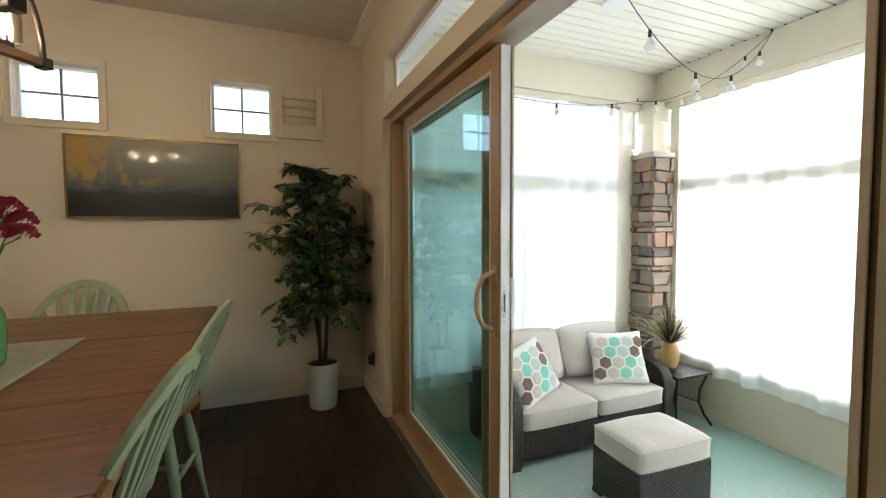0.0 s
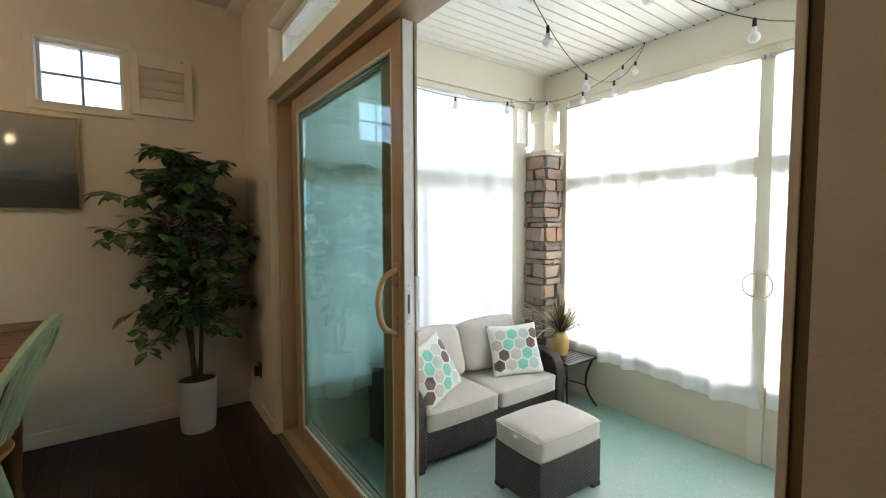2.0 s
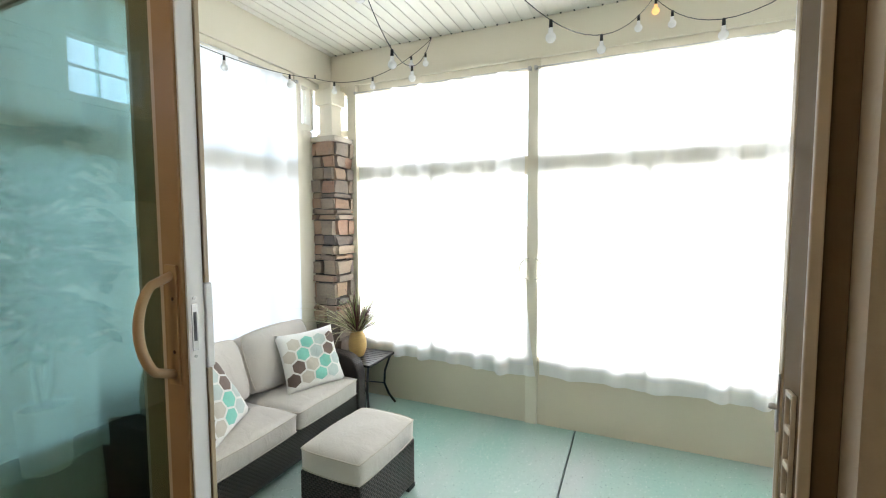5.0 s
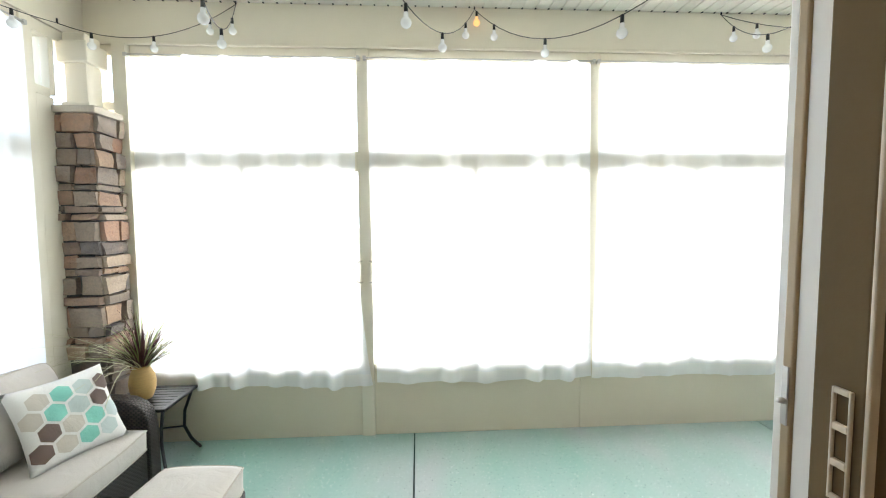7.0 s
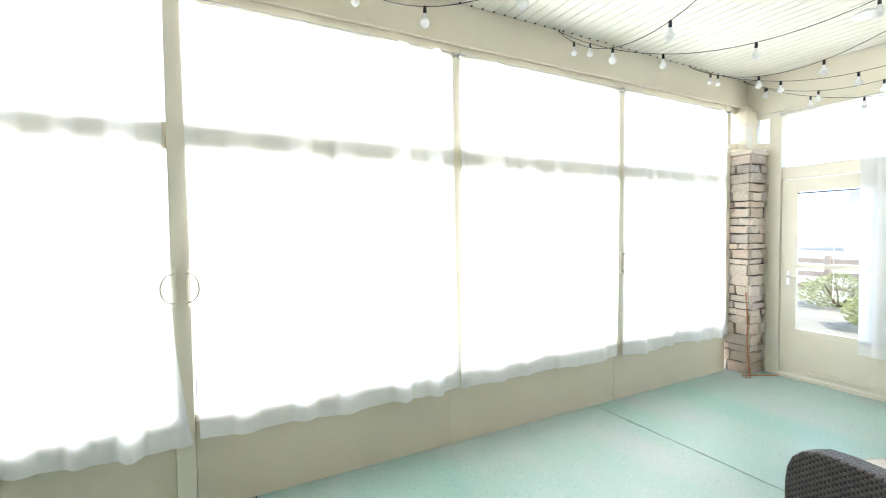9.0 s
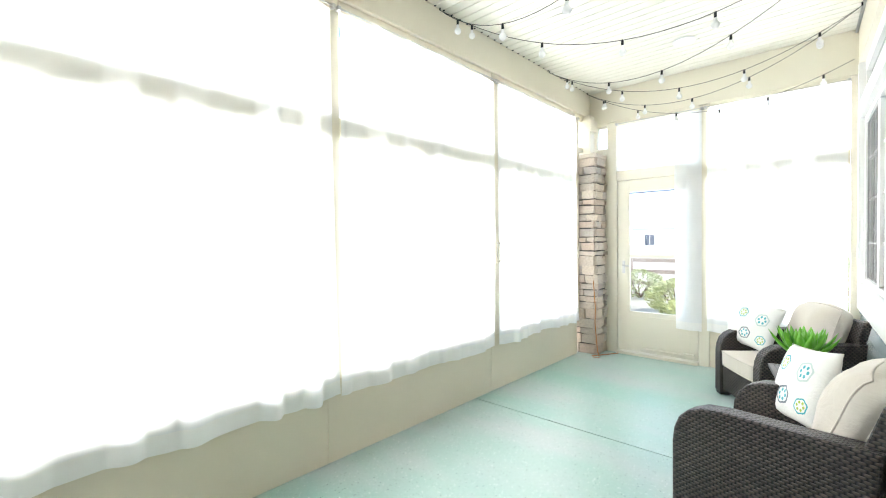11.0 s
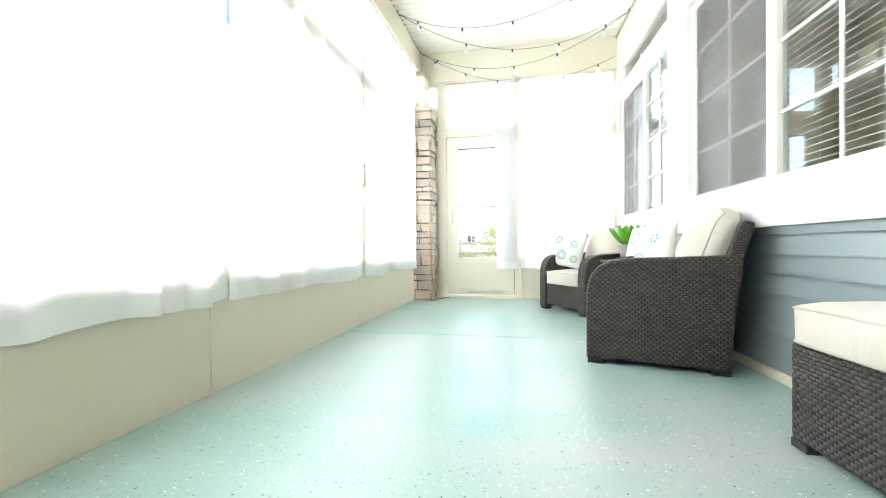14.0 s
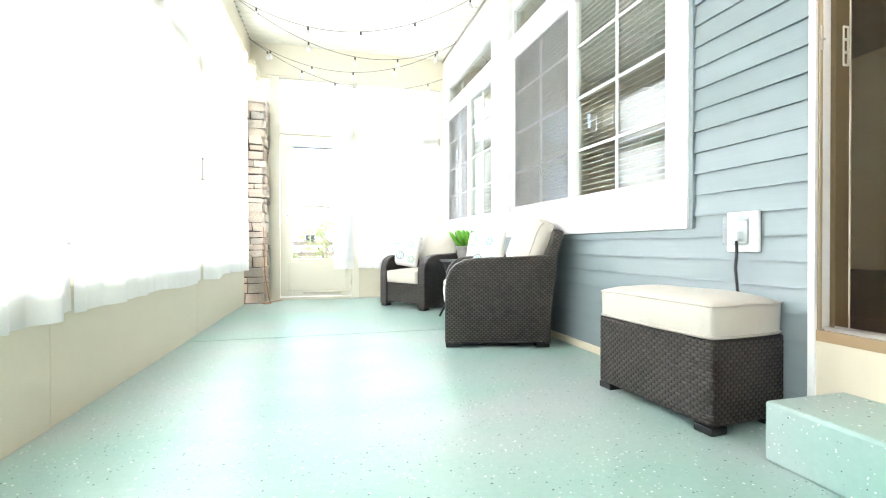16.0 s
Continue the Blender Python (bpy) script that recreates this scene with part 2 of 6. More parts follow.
M_SCREEN = cloth("insect_screen", (0.31, 0.305, 0.295), 0.2, 0.66)
M_HGLASS = glass("coated_glass", (0.90, 0.94, 0.92), 2.6)
M_GROUND = surface("dry_lawn", (0.46, 0.44, 0.38), 0.95, 0.35, 0.6, 9, 0.6)


# ---- builders ----
def box(bm, x0, x1, y0, y1, z0, z1):
    v = [bm.verts.new((x, y, z)) for x in (x0, x1) for y in (y0, y1) for z in (z0, z1)]
    for f in ((0, 1, 3, 2), (4, 6, 7, 5), (0, 4, 5, 1), (2, 3, 7, 6), (0, 2, 6, 4), (1, 5, 7, 3)):
        bm.faces.new([v[i] for i in f])
    return v


def bevelled(bm, width, segments=2):
    bmesh.ops.bevel(bm, geom=bm.edges[:], offset=width, segments=segments, profile=0.5, affect="EDGES", clamp_overlap=True)
    return bm


def one_box(x0, x1, y0, y1, z0, z1, bev=0.0, seg=2):
    bm = bmesh.new()
    box(bm, x0, x1, y0, y1, z0, z1)
    return bevelled(bm, bev, seg) if bev else bm


def tube(bm, pts, r, n=8, closed=False, caps=True):
    """A round bar along points; r is one radius or one for each point."""
    pts = [Vector(p) for p in pts]
    rs = r if isinstance(r, (list, tuple)) else [r] * len(pts)
    rings, up = [], None
    for i, p in enumerate(pts):
        a = pts[i - 1] if i or closed else p
        b = pts[(i + 1) % len(pts)] if i < len(pts) - 1 or closed else p
        d = (b - a).normalized()
        if up is None:
            up = d.orthogonal().normalized()
        up = (up - d * up.dot(d)).normalized()
        side = d.cross(up)
        rings.append([bm.verts.new(p + rs[i] * (math.cos(2 * math.pi * k / n) * up + math.sin(2 * math.pi * k / n) * side)) for k in range(n)])
    for i in range(len(rings) - (0 if closed else 1)):
        a, b = rings[i], rings[(i + 1) % len(rings)]
        for k in range(n):
            f = bm.faces.new((a[k], a[(k + 1) % n], b[(k + 1) % n], b[k]))
            f.smooth = True
    if caps and not closed:
        bm.faces.new(rings[0][::-1])
        bm.faces.new(rings[-1])
    return bm


def lathe(bm, profile, n=24, place=(0, 0, 0)):
    """A turned body from (radius, height) pairs."""
    rings = [[bm.verts.new((place[0] + r * math.cos(2 * math.pi * k / n), place[1] + r * math.sin(2 * math.pi * k / n), place[2] + z)) for k in range(n)] for r, z in profile]
    for a, b in zip(rings, rings[1:]):
        for k in range(n):
            f = bm.faces.new((a[k], a[(k + 1) % n], b[(k + 1) % n], b[k]))
            f.smooth = True
    if profile[0][0] > 1e-4:
        bm.faces.new(rings[0][::-1])
    if profile[-1][0] > 1e-4:
        bm.faces.new(rings[-1])
    return bm


def mesh_of(name, bm, material):
    me = bpy.data.meshes.new(name)
    bmesh.ops.recalc_face_normals(bm, faces=bm.faces)
    bm.to_mesh(me)
    bm.free()
    me.materials.append(material)
    return me


def part(name, bm, material, parent=None, label="", m=None):
    """Links a bmesh, or a finished mesh, as one object under a thing or a part."""
    ob = new(name, mesh_of(name, bm, material) if isinstance(bm, bmesh.types.BMesh) else bm)
    ob.parent = parent
    if m is not None:
        ob.matrix_local = m
    return tagged(ob, label)


def thing(name, label, category, m=None, group="", kind=""):
    ob = new(name)
    ob.empty_display_size = 0.1
    if m is not None:
        ob.matrix_world = m
    return tagged(ob, label, category, group, kind)


def structure(name, bm, material, label, category):
    return tagged(part(name, bm, material), label, category, "", "structure")


def smooth(ob):
    for f in ob.data.polygons:
        f.use_smooth = True
    return ob


def wall_cells(bm, axis, lo, hi, a0, a1, z0, z1, holes):
    """A wall from lo to hi across its axis, a0 to a1 along it, with rectangular holes (a0, a1, z0, z1) right through."""
    cuts_a = sorted({a0, a1, *(v for h in holes for v in h[:2] if a0 < v < a1)})
    cuts_z = sorted({z0, z1, *(v for h in holes for v in h[2:] if z0 < v < z1)})
    solid = lambda i, j: 0 <= i < len(cuts_a) - 1 and 0 <= j < len(cuts_z) - 1 and not any(
        h[0] < (cuts_a[i] + cuts_a[i + 1]) / 2 < h[1] and h[2] < (cuts_z[j] + cuts_z[j + 1]) / 2 < h[3] for h in holes)
    def quad(*ps):
        bm.faces.new([bm.verts.new(p if axis == "x" else (p[1], p[0], p[2])) for p in ps])
    for i in range(len(cuts_a) - 1):
        for j in range(len(cuts_z) - 1):
            if not solid(i, j):
                continue
            a, b, c, d = cuts_a[i], cuts_a[i + 1], cuts_z[j], cuts_z[j + 1]
            for s in (lo, hi):
                quad((s, a, c), (s, b, c), (s, b, d), (s, a, d))
            for di, dj, e in ((-1, 0, ((a, c), (a, d))), (1, 0, ((b, c), (b, d))), (0, -1, ((a, c), (b, c))), (0, 1, ((a, d), (b, d)))):
                if not solid(i + di, j + dj):
                    (p, q), (r, s2) = e
                    quad((lo, p, q), (lo, r, s2), (hi, r, s2), (hi, p, q))
    bmesh.ops.remove_doubles(bm, verts=bm.verts, dist=1e-5)
    return bm

# ---- the setting: house wall ----
SL0, SL1, SLZ = 0.375, 3.18, 2.62                     # the sliding door's opening
WB = (-2.25, -0.31, 1.03, 2.55)                      # window by the chairs
WA = (-4.36, -2.66, 1.03, 2.55)
SKEW = pose(XH, 0.343, 0, 0, 0, 2.5) @ pose(-XH, -0.343, 0)   # the window wall runs a little out of line with the sliding door
structure("wall_house_north", wall_cells(bmesh.new(), "x", XI, XH - 0.06, 0.343, 3.9, 0.0, 3.75, [(SL0, SL1, ZF, SLZ), (0.62, 3.12, 2.74, 3.05)]), M_WALL, "tan painted house wall with a sliding door opening", "wall")
structure("wall_house_south", wall_cells(bmesh.new(), "x", XI, XH - 0.06, YS - 0.4, 0.342, 0.0, 3.75, [WA, WB, (WA[0], WA[1], 2.68, 3.0), (WB[0], WB[1], 2.68, 3.0)]), M_WALL, "tan painted house wall with two windows", "wall").matrix_world = SKEW
structure("wall_dining_north", wall_cells(bmesh.new(), "y", 3.9, 4.05, -4.0, XI, 0.0, 3.75, [(-0.98, -0.50, 2.58, 2.98), (0.215, 0.655, 2.58, 2.98)]), M_WALL, "tan painted dining room wall with two high windows", "wall")
structure("wall_dining_west", one_box(-4.15, -4.0, -4.7, 4.05, 0, 3.75), M_WALL, "plain tan painted wall of the dining room", "wall")
structure("wall_dining_south", one_box(-4.15, XI, -4.85, -4.7, 0, 3.75), M_WALL, "plain tan painted wall of the dining room", "wall")
structure("ceiling_dining", one_box(-4.0, XI, -4.7, 3.9, 3.44, 3.6), M_ICEIL, "matt beige painted dining room ceiling", "ceiling")
M_JOINT2 = surface("floor_joint", (0.012, 0.008, 0.006), 0.8)
dfloor = structure("floor_dining", one_box(-4.0, XI + 0.05, -4.7, 3.9, 0.0, ZF - 0.012), M_JOINT2, "dark stained wood floor of the dining room", "floor")

# ---- the setting: porch ----
structure("ground", one_box(-300, 300, -300, 300, -0.35, -0.25), M_GROUND, "dry pale lawn around the house", "ground")
fl = structure("floor_porch", one_box(XI, XE + 0.3, YS - 0.3, YN + 0.3, -0.2, -0.03), M_JOINT, "sea green painted concrete porch floor with paint chips", "floor")
for a, b in ((YS - 0.3, -1.962), (-1.95, 0.994), (1.006, YN + 0.3)):
    part("slab", one_box(XH - 0.05, XE + 0.3, a, b, -0.029, 0.0), M_FLOOR, fl)
# ceiling boards run from the house to the windows
bm = bmesh.new()
y = YS - 0.1
while y < YN + 0.1:
    box(bm, XI + 0.1, XE + 0.2, y, y + 0.092, ZC, ZC + 0.012)
    box(bm, XI + 0.1, XE + 0.2, y + 0.092, y + 0.104, ZC + 0.008, ZC + 0.012)
    y += 0.104
box(bm, XI - 0.1, XE + 0.6, YS - 0.6, YN + 0.6, ZC + 0.013, ZC + 0.15)
soffit = structure("ceiling_porch", bm, M_CEIL, "cream grooved vinyl porch ceiling", "ceiling")
# the grooves end in small dark gaps above the beam
bm = bmesh.new()
y = YS - 0.1 + 0.098
while y < YN - 0.02:
    if y > YS + 0.02:
        box(bm, XE - 0.026, XE - 0.0105, y - 0.006, y + 0.006, ZC - 0.006, ZC - 0.0005)
    y += 0.104
tagged(part("groove_gaps", bm, M_BLACK, soffit, "small dark gaps at the groove ends"), kind="stuff")
structure("beam_east", one_box(XE - 0.01, XE + 0.3, YS - 0.3, YN + 0.3, ZH + 0.05, ZC - 0.001, 0.004), M_TRIM, "cream painted beam over the window wall", "beam")
structure("beam_ledge", one_box(XE - 0.034, XE - 0.011, YS + 0.02, YN - 0.02, ZH + 0.042, ZH + 0.066, 0.005), M_TRIM, "narrow cream ledge moulding along the beam", "trim")
structure("beam_north", one_box(XH - 0.05, XE - 0.012, YN - 0.01, YN + 0.3, ZH + 0.05, ZC - 0.001, 0.004), M_TRIM, "cream painted beam over the curtained end wall", "beam")
structure("beam_south", one_box(XH - 0.05, XE - 0.012, YS - 0.3, YS + 0.01, ZH - 0.05, ZC - 0.001, 0.004), M_TRIM, "cream painted beam over the end wall with the door", "beam")


# ---- window walls of the porch ----
def frame_wall(name, label, axis, inner, bars, panes, panels, stiles=()):
    """A framed window wall: bars and panels as boxes (a0, a1, z0, z1, depth, proud), panes as thin sheets."""
    wall = thing(name, label, "wall", kind="structure")
    out = 1 if inner > 0 else -1
    def put(nm, a0, a1, z0, z1, d0, d1, material, bev=0.004):
        lo, hi = sorted((inner + out * d0, inner + out * d1))
        bm = one_box(lo, hi, a0, a1, z0, z1, bev) if axis == "x" else one_box(a0, a1, lo, hi, z0, z1, bev)
        return part(nm, bm, material, wall)
    for nm, a0, a1, z0, z1, d0, d1 in bars:
        put(nm, a0, a1, z0, z1, d0, d1, M_TRIM)
    for a0, a1, z0, z1 in panels:
        put("knee_panel", a0, a1, z0, z1, 0.006, 0.09, M_KNEE, 0.003)
    for a0, a1, z0, z1 in panes:
        put("pane", a0, a1, z0, z1, 0.05, 0.056, M_GLASS, 0)
    return wall


MUL = (3.15, 1.37, -0.465, -2.28, -4.06)
KNEE, BAR0, BAR1 = 0.545, 2.14, 2.30
bars, panes, panels = [], [], []
for y in MUL:
    bars.append(("mullion", y - 0.05, y + 0.05, 0.0 if y == 1.37 else KNEE, ZH + 0.046, -0.05 if y == 3.15 else 0.006 if y == -0.465 else -0.010, 0.1))
for a, b in zip(MUL[1:], MUL):
    lo, hi, mid = a + 0.052, b - 0.052, (a + b) / 2 + 0.04
    bars += [("transom_bar", lo, hi, BAR0, BAR1, 0.004, 0.1), ("sill", lo, hi, KNEE, KNEE + 0.05, 0.004, 0.1), ("head", lo, hi, ZH - 0.045, ZH + 0.046, 0.0, 0.1)]
    bars += [("sash_stile", mid - 0.03, mid + 0.03, KNEE + 0.05, BAR0, 0.002, 0.09)]
    panes += [(lo, mid - 0.031, KNEE + 0.052, BAR0 - 0.002), (mid + 0.031, hi, KNEE + 0.052, BAR0 - 0.002), (lo, hi, BAR1 + 0.002, ZH - 0.047)]
    panels.append((lo if a == 1.37 else a + 0.076 if a > -4 else a + 0.001, hi if b == 1.37 else b + 0.074 if b < 1 else b - 0.001, 0.0, KNEE - 0.002))
bars += [("small_frame", 3.202, 3.22, 2.62, 3.0, 0.0, 0.1), ("small_frame", 3.34, 3.40, 2.62, 3.0, 0.0, 0.1), ("head", 3.202, 3.42, 3.0, ZH + 0.046, 0.0, 0.1), ("sill", 3.202, 3.34, 2.60, 2.66, 0.0, 0.1),
         ("small_frame", -4.13, -4.112, 2.62, 3.0, 0.0, 0.1), ("small_frame", -4.33, -4.26, 2.62, 3.0, 0.0, 0.1), ("head", -4.42, -4.112, 3.0, ZH + 0.046, 0.0, 0.1), ("sill", -4.26, -4.112, 2.60, 2.66, 0.0, 0.1)]
panes += [(3.222, 3.338, 2.662, 2.998), (-4.258, -4.132, 2.662, 2.998)]
frame_wall("wall_porch_east", "cream framed window wall with low panels", "x", XE, bars, panes, panels)

NX0, NX1 = XH - 0.03, 3.93
bars = [("mullion", NX0, NX0 + 0.1, 0.0, ZH + 0.046, -0.012, 0.1), ("mullion", 3.87, 3.955, 0.0, ZH + 0.046, -0.012, 0.1), ("head", NX0 + 0.102, 3.868, ZH - 0.045, ZH + 0.046, 0.0, 0.1),
        ("transom_bar", NX0 + 0.102, 3.868, BAR0, BAR1, -0.002, 0.1), ("sill", NX0 + 0.102, 3.868, KNEE, KNEE + 0.05, 0.004, 0.1), ("sash_stile", 2.74, 2.81, KNEE + 0.05, BAR0, -0.006, 0.09),
        ("mullion", 3.957, 4.10, 0.0, 2.598, -0.008, 0.1), ("small_frame", 4.085, 4.13, 2.62, 3.0, 0.0, 0.1), ("head", 3.957, 4.38, 3.0, ZH + 0.046, 0.0, 0.1), ("sill", 3.957, 4.085, 2.60, 2.66, 0.0, 0.1)]
panes = [(NX0 + 0.102, 2.738, KNEE + 0.052, BAR0 - 0.002), (2.812, 3.868, KNEE + 0.052, BAR0 - 0.002), (NX0 + 0.102, 3.868, BAR1 + 0.002, ZH - 0.047), (3.957, 4.083, 2.662, 2.998)]
frame_wall("wall_porch_north", "cream framed window wall behind the loveseat", "y", YN, bars, panes, [(NX0 + 0.102, 3.868, 0.0, KNEE - 0.002)])

SH = ZH - 0.06
bars = [("mullion", 3.015, 3.115, 0.0, SH, -0.012, 0.1), ("jamb", 4.045, 4.165, 0.0, SH, -0.012, 0.1), ("jamb", 4.167, 4.20, 0.0, 2.576, -0.010, 0.1), ("mullion", NX0, 1.86, 0.0, SH, -0.012, 0.1),
        ("head", 3.117, 4.043, SH - 0.03, SH + 0.012, 0.0, 0.1), ("head", 1.862, 3.013, SH - 0.03, SH + 0.012, 0.0, 0.1), ("transom_bar", 3.117, 4.043, 2.215, 2.345, -0.006, 0.1),
        ("transom_bar", 1.862, 3.013, BAR0, BAR1, -0.002, 0.1), ("sill", 1.862, 3.013, KNEE, KNEE + 0.05, 0.004, 0.1), ("sash_stile", 2.35, 2.42, KNEE + 0.05, BAR0, -0.006, 0.09),
        ("threshold", 3.117, 4.043, 0.0, 0.035, -0.05, 0.1), ("small_frame", 4.31, 4.35, 2.60, SH, 0.0, 0.1), ("head", 4.167, 4.40, 2.94, SH + 0.012, 0.0, 0.1), ("sill", 4.167, 4.31, 2.58, 2.65, 0.0, 0.1)]
panes = [(3.117, 4.043, 2.347, SH - 0.032), (1.862, 2.348, KNEE + 0.052, BAR0 - 0.002), (2.422, 3.013, KNEE + 0.052, BAR0 - 0.002), (1.862, 3.013, BAR1 + 0.002, SH - 0.032), (4.167, 4.308, 2.652, 2.938)]
frame_wall("wall_porch_south", "cream framed end wall beside the porch door", "y", YS, bars, panes, [(1.862, 3.013, 0.0, KNEE - 0.002)])

# ---- porch door ----
door = thing("door_1", "closed cream storm door with two panes and a kick panel", "door", kind="structure")
DX0, DX1, DZ0, DZ1 = 3.125, 4.036, 0.045, 2.205
bm = bmesh.new()
box(bm, DX0, DX0 + 0.115, YS - 0.05, YS - 0.005, DZ0, DZ1)
box(bm, DX1 - 0.145, DX1, YS - 0.05, YS - 0.005, DZ0, DZ1)
box(bm, DX0 + 0.115, DX1 - 0.145, YS - 0.05, YS - 0.005, DZ0, 0.55)
box(bm, DX0 + 0.115, DX1 - 0.145, YS - 0.05, YS - 0.005, 2.06, DZ1)
part("door_leaf", bevelled(bm, 0.004), M_TRIM, door)
part("kick_panel", one_box(DX0 + 0.08, DX1 - 0.1, YS - 0.008, YS + 0.001, 0.12, 0.50, 0.004), M_TRIM, door)
part("meeting_rail", one_box(DX0 + 0.116, DX1 - 0.146, YS - 0.045, YS - 0.008, 1.23, 1.275, 0.004), M_TRIM, door)
for z0, z1 in ((0.552, 1.228), (1.277, 2.058)):
    part("pane", one_box(DX0 + 0.117, DX1 - 0.147, YS - 0.03, YS - 0.026, z0, z1), M_GLASS, door)
part("roll_bar", tube(bmesh.new(), [(DX0 + 0.118, YS - 0.018, 2.045), (DX1 - 0.148, YS - 0.018, 2.045)], 0.008, 8), M_BLACK, door, "dark screen roll bar")
bm = bmesh.new()
box(bm, DX1 - 0.09, DX1 - 0.06, YS - 0.004, YS + 0.004, 1.03, 1.19)
tube(bm, [(DX1 - 0.075, YS, 1.13), (DX1 - 0.075, YS + 0.045, 1.13), (DX1 - 0.16, YS + 0.05, 1.125)], 0.008, 8)
part("door_handle", bm, M_STEEL, door, "satin steel lever handle")
bm = bmesh.new()
tube(bm, [(3.25, YS + 0.02, 0.095), (3.75, YS + 0.02, 0.095)], 0.014, 10)
box(bm, 3.16, 3.27, YS - 0.004, YS + 0.03, 0.075, 0.115)
part("closer", bm, M_TRIM, door, "cream door closer tube")

# ---- stone pillars ----
def pillar(name, x0, x1, y0, y1, seed, courses, label, stone):
    rng = random.Random(seed)
    top = 2.50
    ob = thing(name, label, "pillar", group="stone pillars")
    part("core", one_box(x0 + 0.02, x1 - 0.02, y0 + 0.02, y1 - 0.02, 0, top), M_MORTAR, ob, "dark grey mortar core")
    z = 0.004
    while z < top - 0.03:
        h = rng.choice(courses) * rng.uniform(0.9, 1.1)
        h = min(h, top - z)
        if top - z - h < 0.04:
            h = top - z
        for side in range(4):
            length = (x1 - x0) if side % 2 == 0 else (y1 - y0)
            a, corner = 0.0, rng.random() < 0.5
            cuts = [0.0]
            while length - cuts[-1] > 0.10:
                step = rng.uniform(0.14, 0.30) if h < 0.12 else rng.uniform(0.12, 0.22)
                cuts.append(cuts[-1] + step if length - cuts[-1] - step > 0.09 else length)
            if cuts[-1] < length:
                cuts.append(length)
            for s0, s1 in zip(cuts, cuts[1:]):
                out, g = rng.uniform(0.0, 0.034), rng.uniform(0.005, 0.009)
                bm = bmesh.new()
                w, d = s1 - s0 - 2 * g, 0.05 + out
                vs = box(bm, 0, w, -out, 0.05, 0, h - 2 * g)
                for v in vs:
                    v.co += Vector((rng.uniform(-0.009, 0.009), rng.uniform(-0.008, 0.008), rng.uniform(-0.007, 0.007)))
                bmesh.ops.subdivide_edges(bm, edges=[e for e in bm.edges if e.calc_length() > 0.06], cuts=1)
                for v in bm.verts:
                    v.co += Vector((0, rng.uniform(-0.009, 0.005), rng.uniform(-0.004, 0.004)))
                place = {0: pose(x0 + s0 + g, y0, z + g), 1: pose(x1, y0 + s0 + g, z + g, 0, 0, 90), 2: pose(x1 - s0 - g, y1, z + g, 0, 0, 180), 3: pose(x0, y1 - s0 - g, z + g, 0, 0, 270)}[side]
                st = part("stone", bm, stone, ob)
                st.matrix_local = place
        z += h
    part("cap_stone", one_box(x0 - 0.03, x1 + 0.03, y0 - 0.03, y1 + 0.03, top, top + 0.05, 0.008), surface_cap, ob, "pale cast stone cap")
    return ob


surface_cap = surface("cast_cap", (0.52, 0.46, 0.37), 0.85, 0.2, 6, 70, 0.4)
PN = (4.10, 4.46, 3.165, 3.52)
PS = (4.20, 4.58, -4.52, -4.13)
pillar("stone_pillar", *PN, 4, (0.05, 0.075, 0.09, 0.11, 0.11, 0.15), "corner pillar of rose, tan and slate ledge stone", M_STONE)
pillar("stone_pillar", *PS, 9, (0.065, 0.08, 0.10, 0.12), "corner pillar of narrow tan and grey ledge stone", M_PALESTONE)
for x0, x1, y0, y1 in (PN, PS):
    cx, cy = (x0 + x1) / 2, (y0 + y1) / 2
    post = thing("corner_post", "cream boxed post standing on the stone pillar", "post", group="corner posts")
    part("shaft", one_box(cx - 0.075, cx + 0.075, cy - 0.075, cy + 0.075, 2.55, 3.08, 0.006), M_TRIM, post)
    part("collar", one_box(cx - 0.105, cx + 0.105, cy - 0.105, cy + 0.105, 2.87, 3.02, 0.01), M_TRIM, post)
    part("base", one_box(cx - 0.095, cx + 0.095, cy - 0.095, cy + 0.095, 2.55, 2.60, 0.006), M_TRIM, post)

